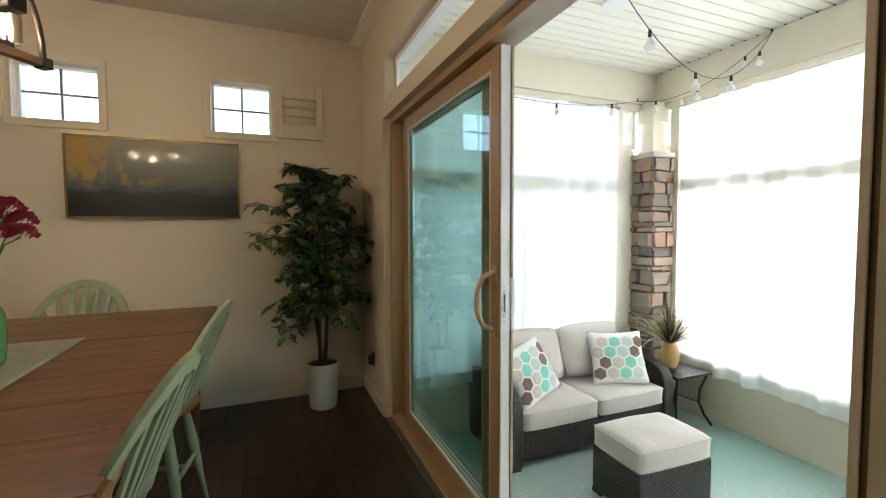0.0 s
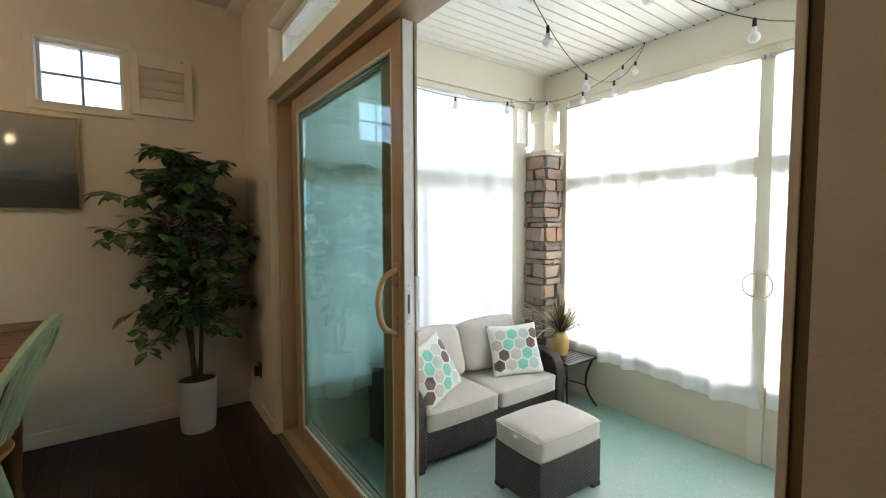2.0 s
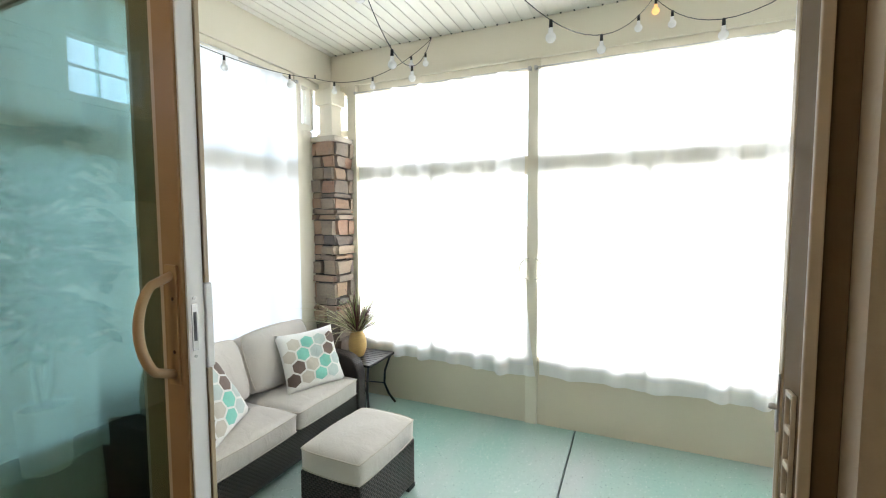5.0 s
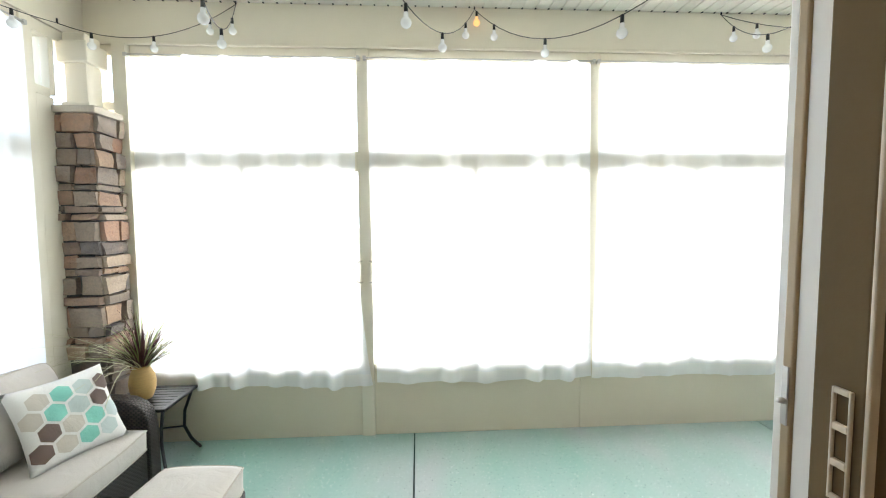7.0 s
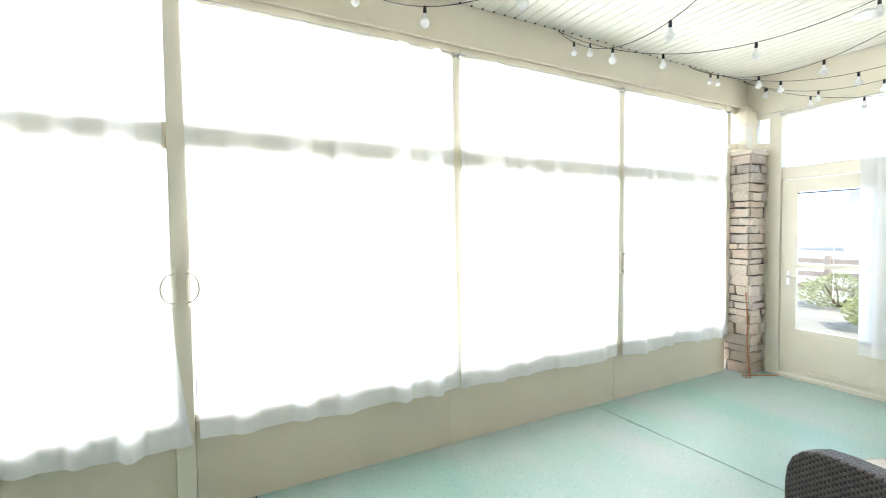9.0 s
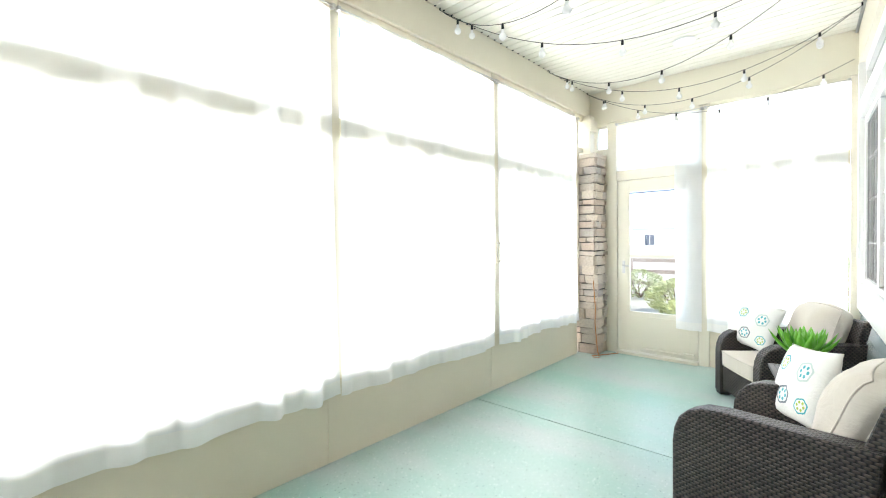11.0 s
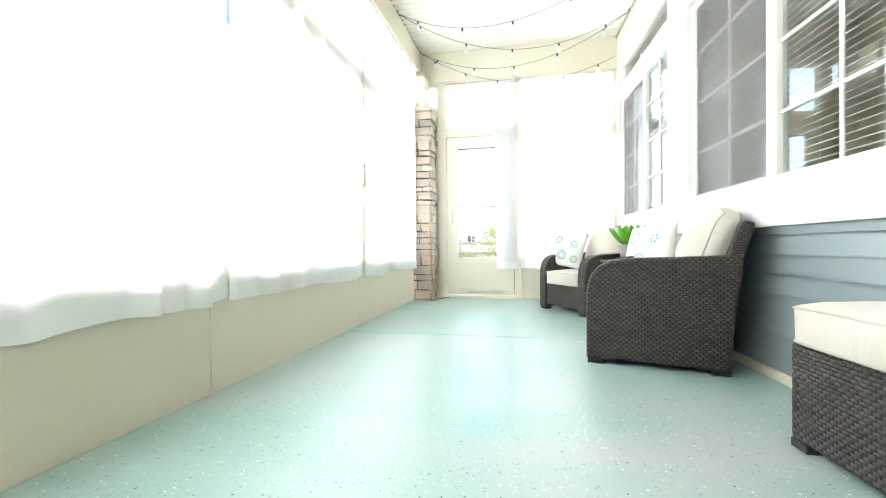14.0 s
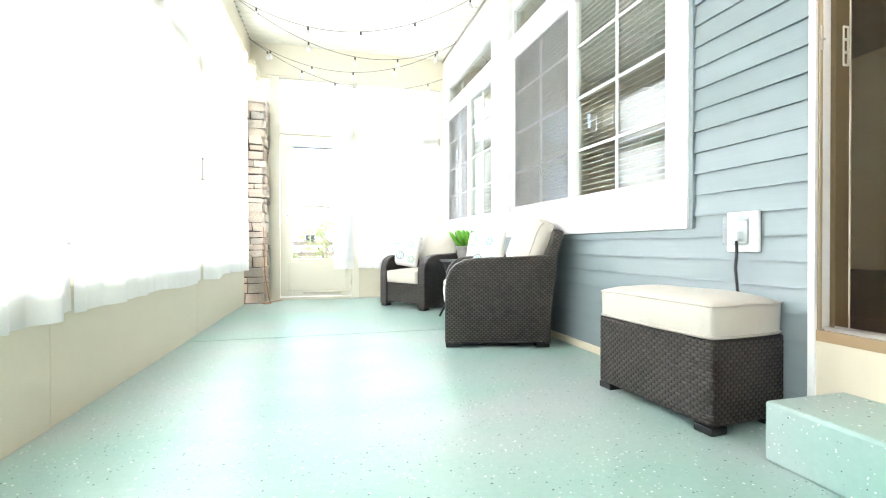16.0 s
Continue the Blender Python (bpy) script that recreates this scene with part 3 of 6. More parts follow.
# ---- house windows on the porch ----
before = set(scene.objects)
def slide_window(name, y0, y1, z0, z1, t0, t1):
    ob = thing(name, "white vinyl sliding window with grids, a screen and blinds", "window", kind="structure")
    xo = XH - 0.03
    bm = bmesh.new()
    for a, b, c, d in ((y0, y1, z0, z0 + 0.045), (y0, y1, z1 - 0.045, z1), (y0, y0 + 0.045, z0 + 0.045, z1 - 0.045), (y1 - 0.045, y1, z0 + 0.045, z1 - 0.045)):
        box(bm, xo - 0.07, xo + 0.012, a, b, c, d)
    part("window_frame", bevelled(bm, 0.004), M_VINYL, ob)
    mid = (y0 + y1) / 2 + 0.03
    part("meeting_stile", one_box(xo - 0.05, xo + 0.006, mid - 0.045, mid + 0.045, z0 + 0.046, z1 - 0.046, 0.004), M_VINYL, ob)
    for a, b in ((y0 + 0.047, mid - 0.047), (mid + 0.047, y1 - 0.047)):
        part("pane", one_box(xo - 0.03, xo - 0.026, a, b, z0 + 0.047, z1 - 0.047), M_HGLASS, ob)
        c = (a + b) / 2
        part("muntin", one_box(xo - 0.025, xo - 0.015, c - 0.009, c + 0.009, z0 + 0.047, z1 - 0.047), M_VINYL, ob)
        for k in (1, 2, 3):
            zz = z0 + (z1 - z0) * k / 4
            part("muntin", one_box(xo - 0.025, xo - 0.015, a, c - 0.0095, zz - 0.009, zz + 0.009), M_VINYL, ob)
            part("muntin", one_box(xo - 0.025, xo - 0.015, c + 0.0095, b, zz - 0.009, zz + 0.009), M_VINYL, ob)
    part("screen", one_box(xo - 0.008, xo - 0.006, y0 + 0.06, mid - 0.05, z0 + 0.06, z1 - 0.06), M_SCREEN, ob, "fine dark insect screen")
    bm = bmesh.new()
    for a, b, c, d in ((y0 + 0.047, mid - 0.047, z0 + 0.047, z0 + 0.06), (y0 + 0.047, mid - 0.047, z1 - 0.06, z1 - 0.047), (y0 + 0.047, y0 + 0.06, z0 + 0.06, z1 - 0.06), (mid - 0.06, mid - 0.047, z0 + 0.06, z1 - 0.06)):
        box(bm, xo - 0.012, xo - 0.002, a, b, c, d)
    part("screen_frame", bm, M_SCRFRAME, ob, "thin grey screen frame")
    bm = bmesh.new()
    for a, b, c, d in ((y0, y1, t0, t0 + 0.035), (y0, y1, t1 - 0.035, t1), (y0, y0 + 0.035, t0 + 0.035, t1 - 0.035), (y1 - 0.035, y1, t0 + 0.035, t1 - 0.035)):
        box(bm, xo - 0.07, xo + 0.008, a, b, c, d)
    part("transom_frame", bevelled(bm, 0.004), M_VINYL, ob)
    part("pane", one_box(xo - 0.03, xo - 0.026, y0 + 0.036, y1 - 0.036, t0 + 0.036, t1 - 0.036), M_HGLASS, ob)
    blind = thing("window_blind", "white slatted blind, half open, behind the window", "blind", group="window blinds")
    slat = None
    z = z0 + 0.06
    while z < z1 - 0.05:
        if slat is None:
            bm = one_box(-0.019, 0.019, -(y1 - y0) / 2 + 0.03, (y1 - y0) / 2 - 0.03, -0.0014, 0.0014)
            slat = mesh_of("slat", bm, M_WHITE)
        part("slat", slat, None, blind, m=pose(XI + 0.045, (y0 + y1) / 2, z, 0, 24, 0))
        z += 0.038
    part("head_rail", one_box(XI + 0.02, XI + 0.07, y0 + 0.03, y1 - 0.03, z1 - 0.045, z1 - 0.004, 0.003), M_WHITE, blind)
    for f in (0.15, 0.5, 0.85):
        yy = y0 + (y1 - y0) * f
        part("cord", tube(bmesh.new(), [(XI + 0.072, yy, z0 + 0.03), (XI + 0.072, yy, z1 - 0.04)], 0.0015, 5), M_WHITE, blind)
    return ob


M_SCRFRAME = surface("grey_frame", (0.35, 0.35, 0.33), 0.5)
slide_window("window_1", *WB, 2.68, 3.0)
slide_window("window_2", *WA, 2.68, 3.0)
for nm, a, b, c, d in (("window_trim", -0.308, -0.17, 0.80, 3.06), ("window_trim", -2.50, -2.252, 0.80, 3.06), ("window_trim", -2.658, -2.512, 0.80, 3.06), ("window_trim", YS, -4.362, 0.80, 3.06),
                       ("window_trim", -2.2515, -0.3085, 0.80, 1.028), ("window_trim", -4.3615, -2.6585, 0.80, 1.028), ("window_trim", -2.2515, -0.3085, 2.552, 2.678), ("window_trim", -4.3615, -2.6585, 2.552, 2.678)):
    structure(nm, one_box(XH - 0.024 if c < 0.9 else XH - 0.058, XH + 0.024, a, b, c, d, 0.003), M_VINYL, "wide flat white window casing on the porch side", "trim")
structure("frieze_board", one_box(XH - 0.058, XH + 0.02, YS - 0.1, 0.342, 3.062, ZC - 0.002, 0.003), M_TRIM, "cream frieze board under the porch ceiling", "trim")
structure("trim_gap", one_box(XH - 0.058, XH + 0.004, -2.511, -2.501, 0.80, 3.06), M_BLACK, "dark joint between two window casings", "trim")
structure("trim_gap", one_box(XH - 0.058, XH - 0.02, YS, -0.3, 3.0, 3.061), M_VINYL, "white head casing", "trim")
# a thin grey tube stands in for the trim's shadow under the ceiling
structure("conduit_trim", tube(bmesh.new(), [(XH + 0.035, YS + 0.02, 3.37), (XH + 0.035, 0.34, 3.37)], 0.012, 8), M_SCRFRAME, "grey bar standing in for the trim shadow along the ceiling edge", "trim")

# ---- lap siding, board by board ----
sid = thing("wall_siding", "blue grey lap siding on the house wall", "siding", kind="structure")
def lap(y0, y1, z):
    bm = bmesh.new()
    v = [bm.verts.new((x, y, zz)) for y in (y0, y1) for x, zz in ((XH - 0.059, z), (XH + 0.006, z), (XH + 0.004, z + 0.008), (XH - 0.010, z + 0.108), (XH - 0.059, z + 0.108))]
    for i in range(5):
        bm.faces.new((v[i], v[(i + 1) % 5], v[5 + (i + 1) % 5], v[5 + i]))
    bm.faces.new(v[:5][::-1])
    bm.faces.new(v[5:])
    part("board", bm, M_SIDING, sid)
z = 0.026
while z < 3.0:
    lap(YS if z < 0.79 else -0.20, 0.376, z)
    z += 0.104
structure("siding_channel", one_box(XH - 0.024, XH + 0.014, -0.1695, -0.148, 0.80, 3.06, 0.002), M_SIDING, "blue grey end channel of the siding beside the window casing", "trim")
structure("base_flashing", one_box(XH - 0.059, XH + 0.03, YS, 0.343, 0.0, 0.044, 0.003), M_KNEE, "tan flashing strip under the siding", "trim")
for ob in set(scene.objects) - before:
    if ob.parent is None:
        ob.matrix_world = SKEW @ ob.matrix_world
structure("frieze_board", one_box(XH - 0.058, XH + 0.02, 0.343, YN, 3.062, ZC - 0.002, 0.003), M_TRIM, "cream frieze board under the porch ceiling", "trim")
# the same stand-in shadow line, carried on over the sliding door
structure("conduit_trim", tube(bmesh.new(), [(XH + 0.035, 0.342, 3.37), (XH + 0.035, YN - 0.02, 3.37)], 0.012, 8), M_SCRFRAME, "grey bar standing in for the trim shadow along the ceiling edge", "trim")
structure("door_casing_outer", one_box(XI + 0.1745, XH + 0.022, 0.3775, 0.402, 0.0, 3.06, 0.003), M_VINYL, "white casing board beside the sliding door", "trim")
structure("door_casing_outer", one_box(XH - 0.059, XH + 0.028, SL1 - 0.012, SL1 + 0.1, 0.0, 3.06, 0.004), M_VINYL, "white casing board beside the sliding door", "trim")
structure("door_casing_head", one_box(XH - 0.059, XH + 0.026, SL0 + 0.013, SL1 - 0.013, SLZ - 0.01, 2.742, 0.004), M_VINYL, "white casing board over the sliding door", "trim")
structure("door_casing_head", one_box(XH - 0.059, XH + 0.022, SL0 + 0.013, SL1 - 0.013, 3.046, 3.06, 0.002), M_VINYL, "white casing board over the transom window", "trim")
structure("sill_skirt", one_box(XH - 0.059, XH + 0.01, SL0 + 0.013, YN, 0.0, ZF - 0.002), M_KNEE, "cream skirt board under the sliding door", "trim")
st = structure("porch_step", one_box(XH + 0.012, 1.945, 0.49, 1.85, 0.0, 0.2, 0.012, 3), M_FLOOR, "sea green painted concrete step below the sliding door", "step")

# ---- sliding glass door ----
M_ALMOND2 = surface("almond_bead", (0.60, 0.53, 0.42), 0.4, 0.05)
# a darker copy of the brown frame paint, the jamb's shade put into its colour
M_SHADEJAMB = surface("shaded_jamb", (0.15, 0.108, 0.058), 0.75, 0.06, spec=0.12)
M_JAMB = surface("tan_jamb", (0.40, 0.31, 0.19), 0.4, 0.06)
M_BRONZE_SCREW = surface("bronze_screw", (0.12, 0.07, 0.035), 0.4, 0.1, metal=0.6)
def glazed_leaf(name, label, y0, y1, xc, gl, parent, stile=0.085):
    leaf = part(name, one_box(xc - 0.02, xc + 0.02, y0, y0 + stile, ZF + 0.045, SLZ - 0.045, 0.004), M_ALMOND, parent, label)
    part("stile", one_box(xc - 0.02, xc + 0.02, y1 - stile, y1, ZF + 0.045, SLZ - 0.045, 0.004), M_ALMOND, leaf)
    part("rail", one_box(xc - 0.019, xc + 0.019, y0 + stile, y1 - stile, ZF + 0.045, ZF + 0.14, 0.003), M_ALMOND, leaf)
    part("rail", one_box(xc - 0.019, xc + 0.019, y0 + stile, y1 - stile, SLZ - 0.13, SLZ - 0.045, 0.003), M_ALMOND, leaf)
    part("pane", one_box(xc - 0.004, xc + 0.004, y0 + stile, y1 - stile, ZF + 0.14, SLZ - 0.13), gl, leaf)
    bm = bmesh.new()
    for s in (-1, 1):
        a0, a1, b0, b1 = y0 + stile, y1 - stile, ZF + 0.14, SLZ - 0.13
        for q in ((a0, a1, b0, b0 + 0.012), (a0, a1, b1 - 0.012, b1), (a0, a0 + 0.012, b0 + 0.012, b1 - 0.012), (a1 - 0.012, a1, b0 + 0.012, b1 - 0.012)):
            box(bm, xc + s * 0.012 - 0.006, xc + s * 0.012 + 0.006, *q)
    part("glazing_bead", bm, M_ALMOND2, leaf)
    return leaf


slider = thing("door_2", "sliding glass door in an almond frame, slid half open", "door", kind="structure")
LX, LY = XI + 0.115, 1.63                             # the sliding leaf's plane and leading edge
bm = bmesh.new()
for q in ((SL1 - 0.04, SL1, ZF + 0.04, SLZ - 0.04), (SL0, SL1, SLZ - 0.04, SLZ), (SL0, SL1, ZF - 0.01, ZF + 0.03)):
    box(bm, XI + 0.05, XH + 0.012, *q)
part("door_frame", bm, M_ALMOND, slider)
part("side_jamb", one_box(XI + 0.042, XI + 0.112, SL0 + 0.0005, SL0 + 0.042, ZF + 0.031, SLZ - 0.041, 0.003), M_SHADEJAMB, slider, "olive brown jamb with shade in its colour")
part("corner_bead", one_box(XI + 0.0355, XI + 0.0415, SL0 + 0.030, SL0 + 0.044, ZF + 0.031, SLZ - 0.041, 0.002), M_ITRIM, slider, "pale bead beside the frame")
part("frame_cladding", one_box(XI + 0.1125, XI + 0.156, SL0 + 0.0005, SL0 + 0.027, ZF + 0.031, SLZ - 0.041, 0.003), M_VINYL, slider, "white outer cladding of the jamb")
screen_jamb = part("screen_jamb", one_box(XI + 0.1565, XI + 0.174, SL0 + 0.003, SL0 + 0.031, ZF + 0.031, SLZ - 0.041, 0.003), M_JAMB, slider, "tan screen door jamb")
bm = one_box(XI + 0.160, XI + 0.171, SL0 + 0.0312, SL0 + 0.034, 1.44, 1.53, 0.001)
lathe(bm, [(0.0002, 0.008), (0.006, 0.006), (0.007, 0.0)], 10, (XI + 0.166, SL0 + 0.037, 1.475))
part("strike", bm, M_STEEL, screen_jamb, "small steel strike with a screw")
for x in (LX - 0.01, LX + 0.04):
    part("track", one_box(x, x + 0.006, SL0 + 0.04, SL1 - 0.04, ZF + 0.03, ZF + 0.044), M_STEEL, slider, "steel floor track")
# the lock keeper: a rounded ladder with three slots
bm = bmesh.new()
z0, z1 = 1.385, 1.535
for a, b, c, d in ((0.054, 0.0575, z0, z1), (0.0765, 0.080, z0, z1), (0.0575, 0.0765, z0, z0 + 0.008), (0.0575, 0.0765, z1 - 0.008, z1), (0.0575, 0.0765, z0 + 0.046, z0 + 0.056), (0.0575, 0.0765, z1 - 0.056, z1 - 0.046)):
    box(bm, XI + a, XI + b, SL0 + 0.0422, SL0 + 0.048, c, d)
part("keeper", bevelled(bm, 0.0015, 2), M_ALMOND2, slider, "beige slotted lock keeper")
glazed_leaf("fixed_leaf", "", 1.78, SL1 - 0.042, LX + 0.045, M_TINT, slider)
leaf = glazed_leaf("sliding_leaf", "", LY, 2.97, LX, M_TINT, slider, 0.075)
part("edge_strip", one_box(LX - 0.014, LX + 0.032, LY - 0.0065, LY - 0.0005, ZF + 0.05, SLZ - 0.05, 0.002), M_VINYL, leaf, "white vinyl leading edge")
for za, zb in ((ZF + 0.05, 1.375), (1.60, SLZ - 0.05)):
    part("pile_strip", one_box(LX + 0.0325, LX + 0.046, LY - 0.012, LY + 0.012, za, zb, 0.002), M_JAMB, leaf, "tan interlock strip")
part("strip_cover", one_box(LX + 0.0325, LX + 0.056, LY - 0.012, LY + 0.012, 1.376, 1.599, 0.005, 3), M_VINYL, leaf, "white plastic cover over the lock")
latch = part("latch", one_box(LX - 0.004, LX + 0.012, LY - 0.0085, LY - 0.0066, 1.43, 1.55, 0.0006), M_STEEL, leaf, "steel latch plate")
part("slot", one_box(LX, LX + 0.008, LY - 0.0098, LY - 0.0086, 1.455, 1.53, 0.0004), M_BLACK, latch, "dark latch slot")
for zz in (1.415, 1.565):
    part("screw", lathe(bmesh.new(), [(0.0002, -0.001), (0.004, 0.0), (0.004, 0.002)], 10), M_STEEL, leaf, m=pose(LX + 0.004, LY - 0.0066, zz, 90))
bm = bmesh.new()
HX = LX - 0.022
pts = [(HX + 0.004, LY + 0.035, 1.625)] + [(HX - 0.078 * math.sin(math.pi * k / 16) ** 0.28, LY + 0.035 + 0.012 * math.sin(math.pi * k / 16), 1.62 - 0.245 * k / 16) for k in range(1, 16)] + [(HX + 0.004, LY + 0.035, 1.37)]
tube(bm, pts, 0.0115, 12)
box(bm, HX - 0.004, HX + 0.002, LY + 0.014, LY + 0.056, 1.345, 1.65)
handle = part("handle", bm, surface("tan_handle", (0.47, 0.32, 0.17), 0.35, 0.08), leaf, "tan D-shaped pull handle")
for zz in (1.43, 1.565):
    part("screw", lathe(bmesh.new(), [(0.0002, 0.002), (0.005, 0.001), (0.005, 0.0)], 10), M_BRONZE_SCREW, leaf, m=pose(HX - 0.004, LY + 0.03, zz, 0, -90))
structure("wall_return", one_box(XI - 0.004, XI + 0.012, -0.20, SL0 + 0.002, ZF, 3.44), M_WALL, "plain tan painted wall end beside the sliding door", "wall")
# transom over the sliding door
tr = thing("window_3", "long white framed transom window over the sliding door", "window", kind="structure")
bm = bmesh.new()
for q in ((0.62, 3.12, 2.74, 2.775), (0.62, 3.12, 3.015, 3.05), (0.62, 0.655, 2.775, 3.015), (3.085, 3.12, 2.775, 3.015)):
    box(bm, XH - 0.09, XH - 0.058, *q)
part("window_frame", bm, M_VINYL, tr)
part("pane", one_box(XH - 0.07, XH - 0.066, 0.655, 3.085, 2.775, 3.015), M_GLASS, tr)

# ---- floor planks ----
rng = random.Random(17)
x = XI + 0.048
plank_mesh = {}
while x > -4.0:
    y = -4.7 + rng.uniform(-1.6, 0)
    while y < 3.9:
        n = rng.choice((1.2, 1.5, 1.8, 2.1))
        a, b = max(-4.7, y), min(3.9, y + n)
        if b - a > 0.05:
            key = round(b - a, 2)
            if key not in plank_mesh:
                plank_mesh[key] = mesh_of("plank", one_box(-0.0625, 0.0625, -(b - a) / 2 + 0.0008, (b - a) / 2 - 0.0008, -0.0115, 0, 0.0015, 1), M_DFLOOR)
            part("plank", plank_mesh[key], None, dfloor, m=pose(x - 0.064, (a + b) / 2, ZF))
        y += n
    x -= 0.1275

# ---- dining room trim ----
structure("baseboard_north", one_box(-4.0, XI - 0.016, 3.885, 3.9, ZF, ZF + 0.1, 0.004), M_ITRIM, "ivory painted baseboard", "baseboard")
structure("baseboard_east", one_box(XI - 0.015, XI - 0.001, SL1 + 0.01, 3.8985, ZF, ZF + 0.1, 0.004), M_ITRIM, "ivory painted baseboard", "baseboard")
structure("baseboard_east", one_box(XI - 0.015, XI - 0.001, -4.7, SL0 - 0.01, ZF, ZF + 0.1, 0.004), M_ITRIM, "ivory painted baseboard", "baseboard")


def high_window(name, x0, x1, z0, z1):
    ob = thing(name, "small square white window with a four-pane grid", "window", kind="structure")
    bm = bmesh.new()
    for q in ((x0, x1, z0, z0 + 0.018), (x0, x1, z1 - 0.018, z1), (x0, x0 + 0.018, z0 + 0.018, z1 - 0.018), (x1 - 0.018, x1, z0 + 0.018, z1 - 0.018)):
        box(bm, q[0], q[1], 3.96, 4.02, q[2], q[3])
    part("window_frame", bm, M_VINYL, ob)
    part("pane", one_box(x0 + 0.018, x1 - 0.018, 3.99, 3.994, z0 + 0.018, z1 - 0.018), M_GLASS, ob)
    cx, cz = (x0 + x1) / 2, (z0 + z1) / 2
    part("muntin", one_box(cx - 0.008, cx + 0.008, 3.975, 3.989, z0 + 0.018, z1 - 0.018), M_SCRFRAME, ob)
    for a, b in ((x0 + 0.018, cx - 0.0085), (cx + 0.0085, x1 - 0.018)):
        part("muntin", one_box(a, b, 3.975, 3.989, cz - 0.008, cz + 0.008), M_SCRFRAME, ob)
    bm = bmesh.new()
    for q in ((x0 - 0.05, x1 + 0.05, z0 - 0.055, z0), (x0 - 0.05, x1 + 0.05, z1, z1 + 0.05), (x0 - 0.05, x0, z0, z1), (x1, x1 + 0.05, z0, z1)):
        box(bm, q[0], q[1], 3.875, 3.899, q[2], q[3])
    part("casing", bevelled(bm, 0.003), M_ITRIM, ob, "ivory painted casing")


high_window("window_4", -0.98, -0.50, 2.58, 2.98)
high_window("window_5", 0.215, 0.655, 2.58, 2.98)


def shutter(x0, x1, z0, z1):
    ob = thing("window_shutter", "ivory louvred shutter folded open against the wall", "shutter", group="open shutters")
    bm = bmesh.new()
    for q in ((x0, x0 + 0.05, z0, z1), (x1 - 0.05, x1, z0, z1), (x0 + 0.05, x1 - 0.05, z0, z0 + 0.12), (x0 + 0.05, x1 - 0.05, z1 - 0.1, z1)):
        box(bm, q[0], q[1], 3.855, 3.876, q[2], q[3])
    part("shutter_frame", bevelled(bm, 0.003), M_ITRIM, ob)
    n = 3
    for k in range(n):
        zz = z0 + 0.12 + (z1 - z0 - 0.22) * (k + 0.5) / n
        part("louvre", one_box(-(x1 - x0) / 2 + 0.051, (x1 - x0) / 2 - 0.051, -0.004, 0.004, -0.030, 0.030, 0.002), M_ITRIM, ob, m=pose((x0 + x1) / 2, 3.866, zz, 40))
    part("knob", tube(bmesh.new(), [(x1 - 0.06, 3.855, z1 - 0.03), (x1 - 0.06, 3.845, z1 - 0.03)], 0.008, 8), M_SCRFRAME, ob)


shutter(0.692, 1.06, 2.56, 2.99)
shutter(-1.39, -1.02, 2.56, 2.99)

# ---- cloth and wicker builders ----
def wicker_mat(name):
    """Flat synthetic strands woven in half-lapped rows, each strand a low dome."""
    m, n, l, p = nodes_of(name)
    uv = n.new("ShaderNodeUVMap")
    uv.uv_map = "weave"
    sep = n.new("ShaderNodeSeparateXYZ")
    l.new(uv.outputs[0], sep.inputs[0])
    def op(kind, a, b=None):
        x = n.new("ShaderNodeMath")
        x.operation = kind
        for sock, v in zip(x.inputs, (a, b)):
            if isinstance(v, (int, float)):
                sock.default_value = v
            elif v is not None:
                l.new(v, sock)
        return x.outputs[0]
    row = op("MULTIPLY", sep.outputs[1], 1 / 0.0135)
    shift = op("MULTIPLY", op("FLOOR", row), 0.5)
    along = op("ADD", op("MULTIPLY", sep.outputs[0], 1 / 0.030), shift)
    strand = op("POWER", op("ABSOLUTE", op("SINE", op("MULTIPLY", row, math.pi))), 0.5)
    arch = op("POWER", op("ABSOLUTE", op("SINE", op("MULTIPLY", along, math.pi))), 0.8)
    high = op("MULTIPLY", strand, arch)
    # which strand this is, so that each lap has a tone of its own
    ids = n.new("ShaderNodeCombineXYZ")
    l.new(op("FLOOR", along), ids.inputs[0])
    l.new(op("FLOOR", row), ids.inputs[1])
    own = n.new("ShaderNodeTexWhiteNoise")
    own.noise_dimensions = "2D"
    l.new(ids.outputs[0], own.inputs["Vector"])
    spots = noise_tex(n, l, coords(n, l), 9, 3)
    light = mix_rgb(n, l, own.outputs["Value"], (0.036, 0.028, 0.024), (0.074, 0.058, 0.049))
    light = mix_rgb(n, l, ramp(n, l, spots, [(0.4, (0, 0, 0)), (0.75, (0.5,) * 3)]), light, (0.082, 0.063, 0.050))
    # shade between the strands is painted in: the colour falls to near black in the dips
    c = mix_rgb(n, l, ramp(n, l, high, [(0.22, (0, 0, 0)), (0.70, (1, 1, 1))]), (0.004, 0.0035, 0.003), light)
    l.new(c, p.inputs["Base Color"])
    p.inputs["Roughness"].default_value = 0.42
    p.inputs["Specular IOR Level"].default_value = 0.4
    bump(n, l, p, high, 0.8, 0.004)
    return m


def weave_uv(ob):
    """Lays a metre-sized weave over each face from its main direction."""
    me = ob.data
    uv = me.uv_layers.new(name="weave")
    for f in me.polygons:
        a = [abs(k) for k in f.normal]
        for i in f.loop_indices:
            c = me.vertices[me.loops[i].vertex_index].co
            if a[0] >= a[1] and a[0] >= a[2]:
                uv.data[i].uv = (c.y, c.z)
            elif a[1] >= a[2]:
                uv.data[i].uv = (c.x, c.z)
            else:
                uv.data[i].uv = (c.y, c.x)
    return ob


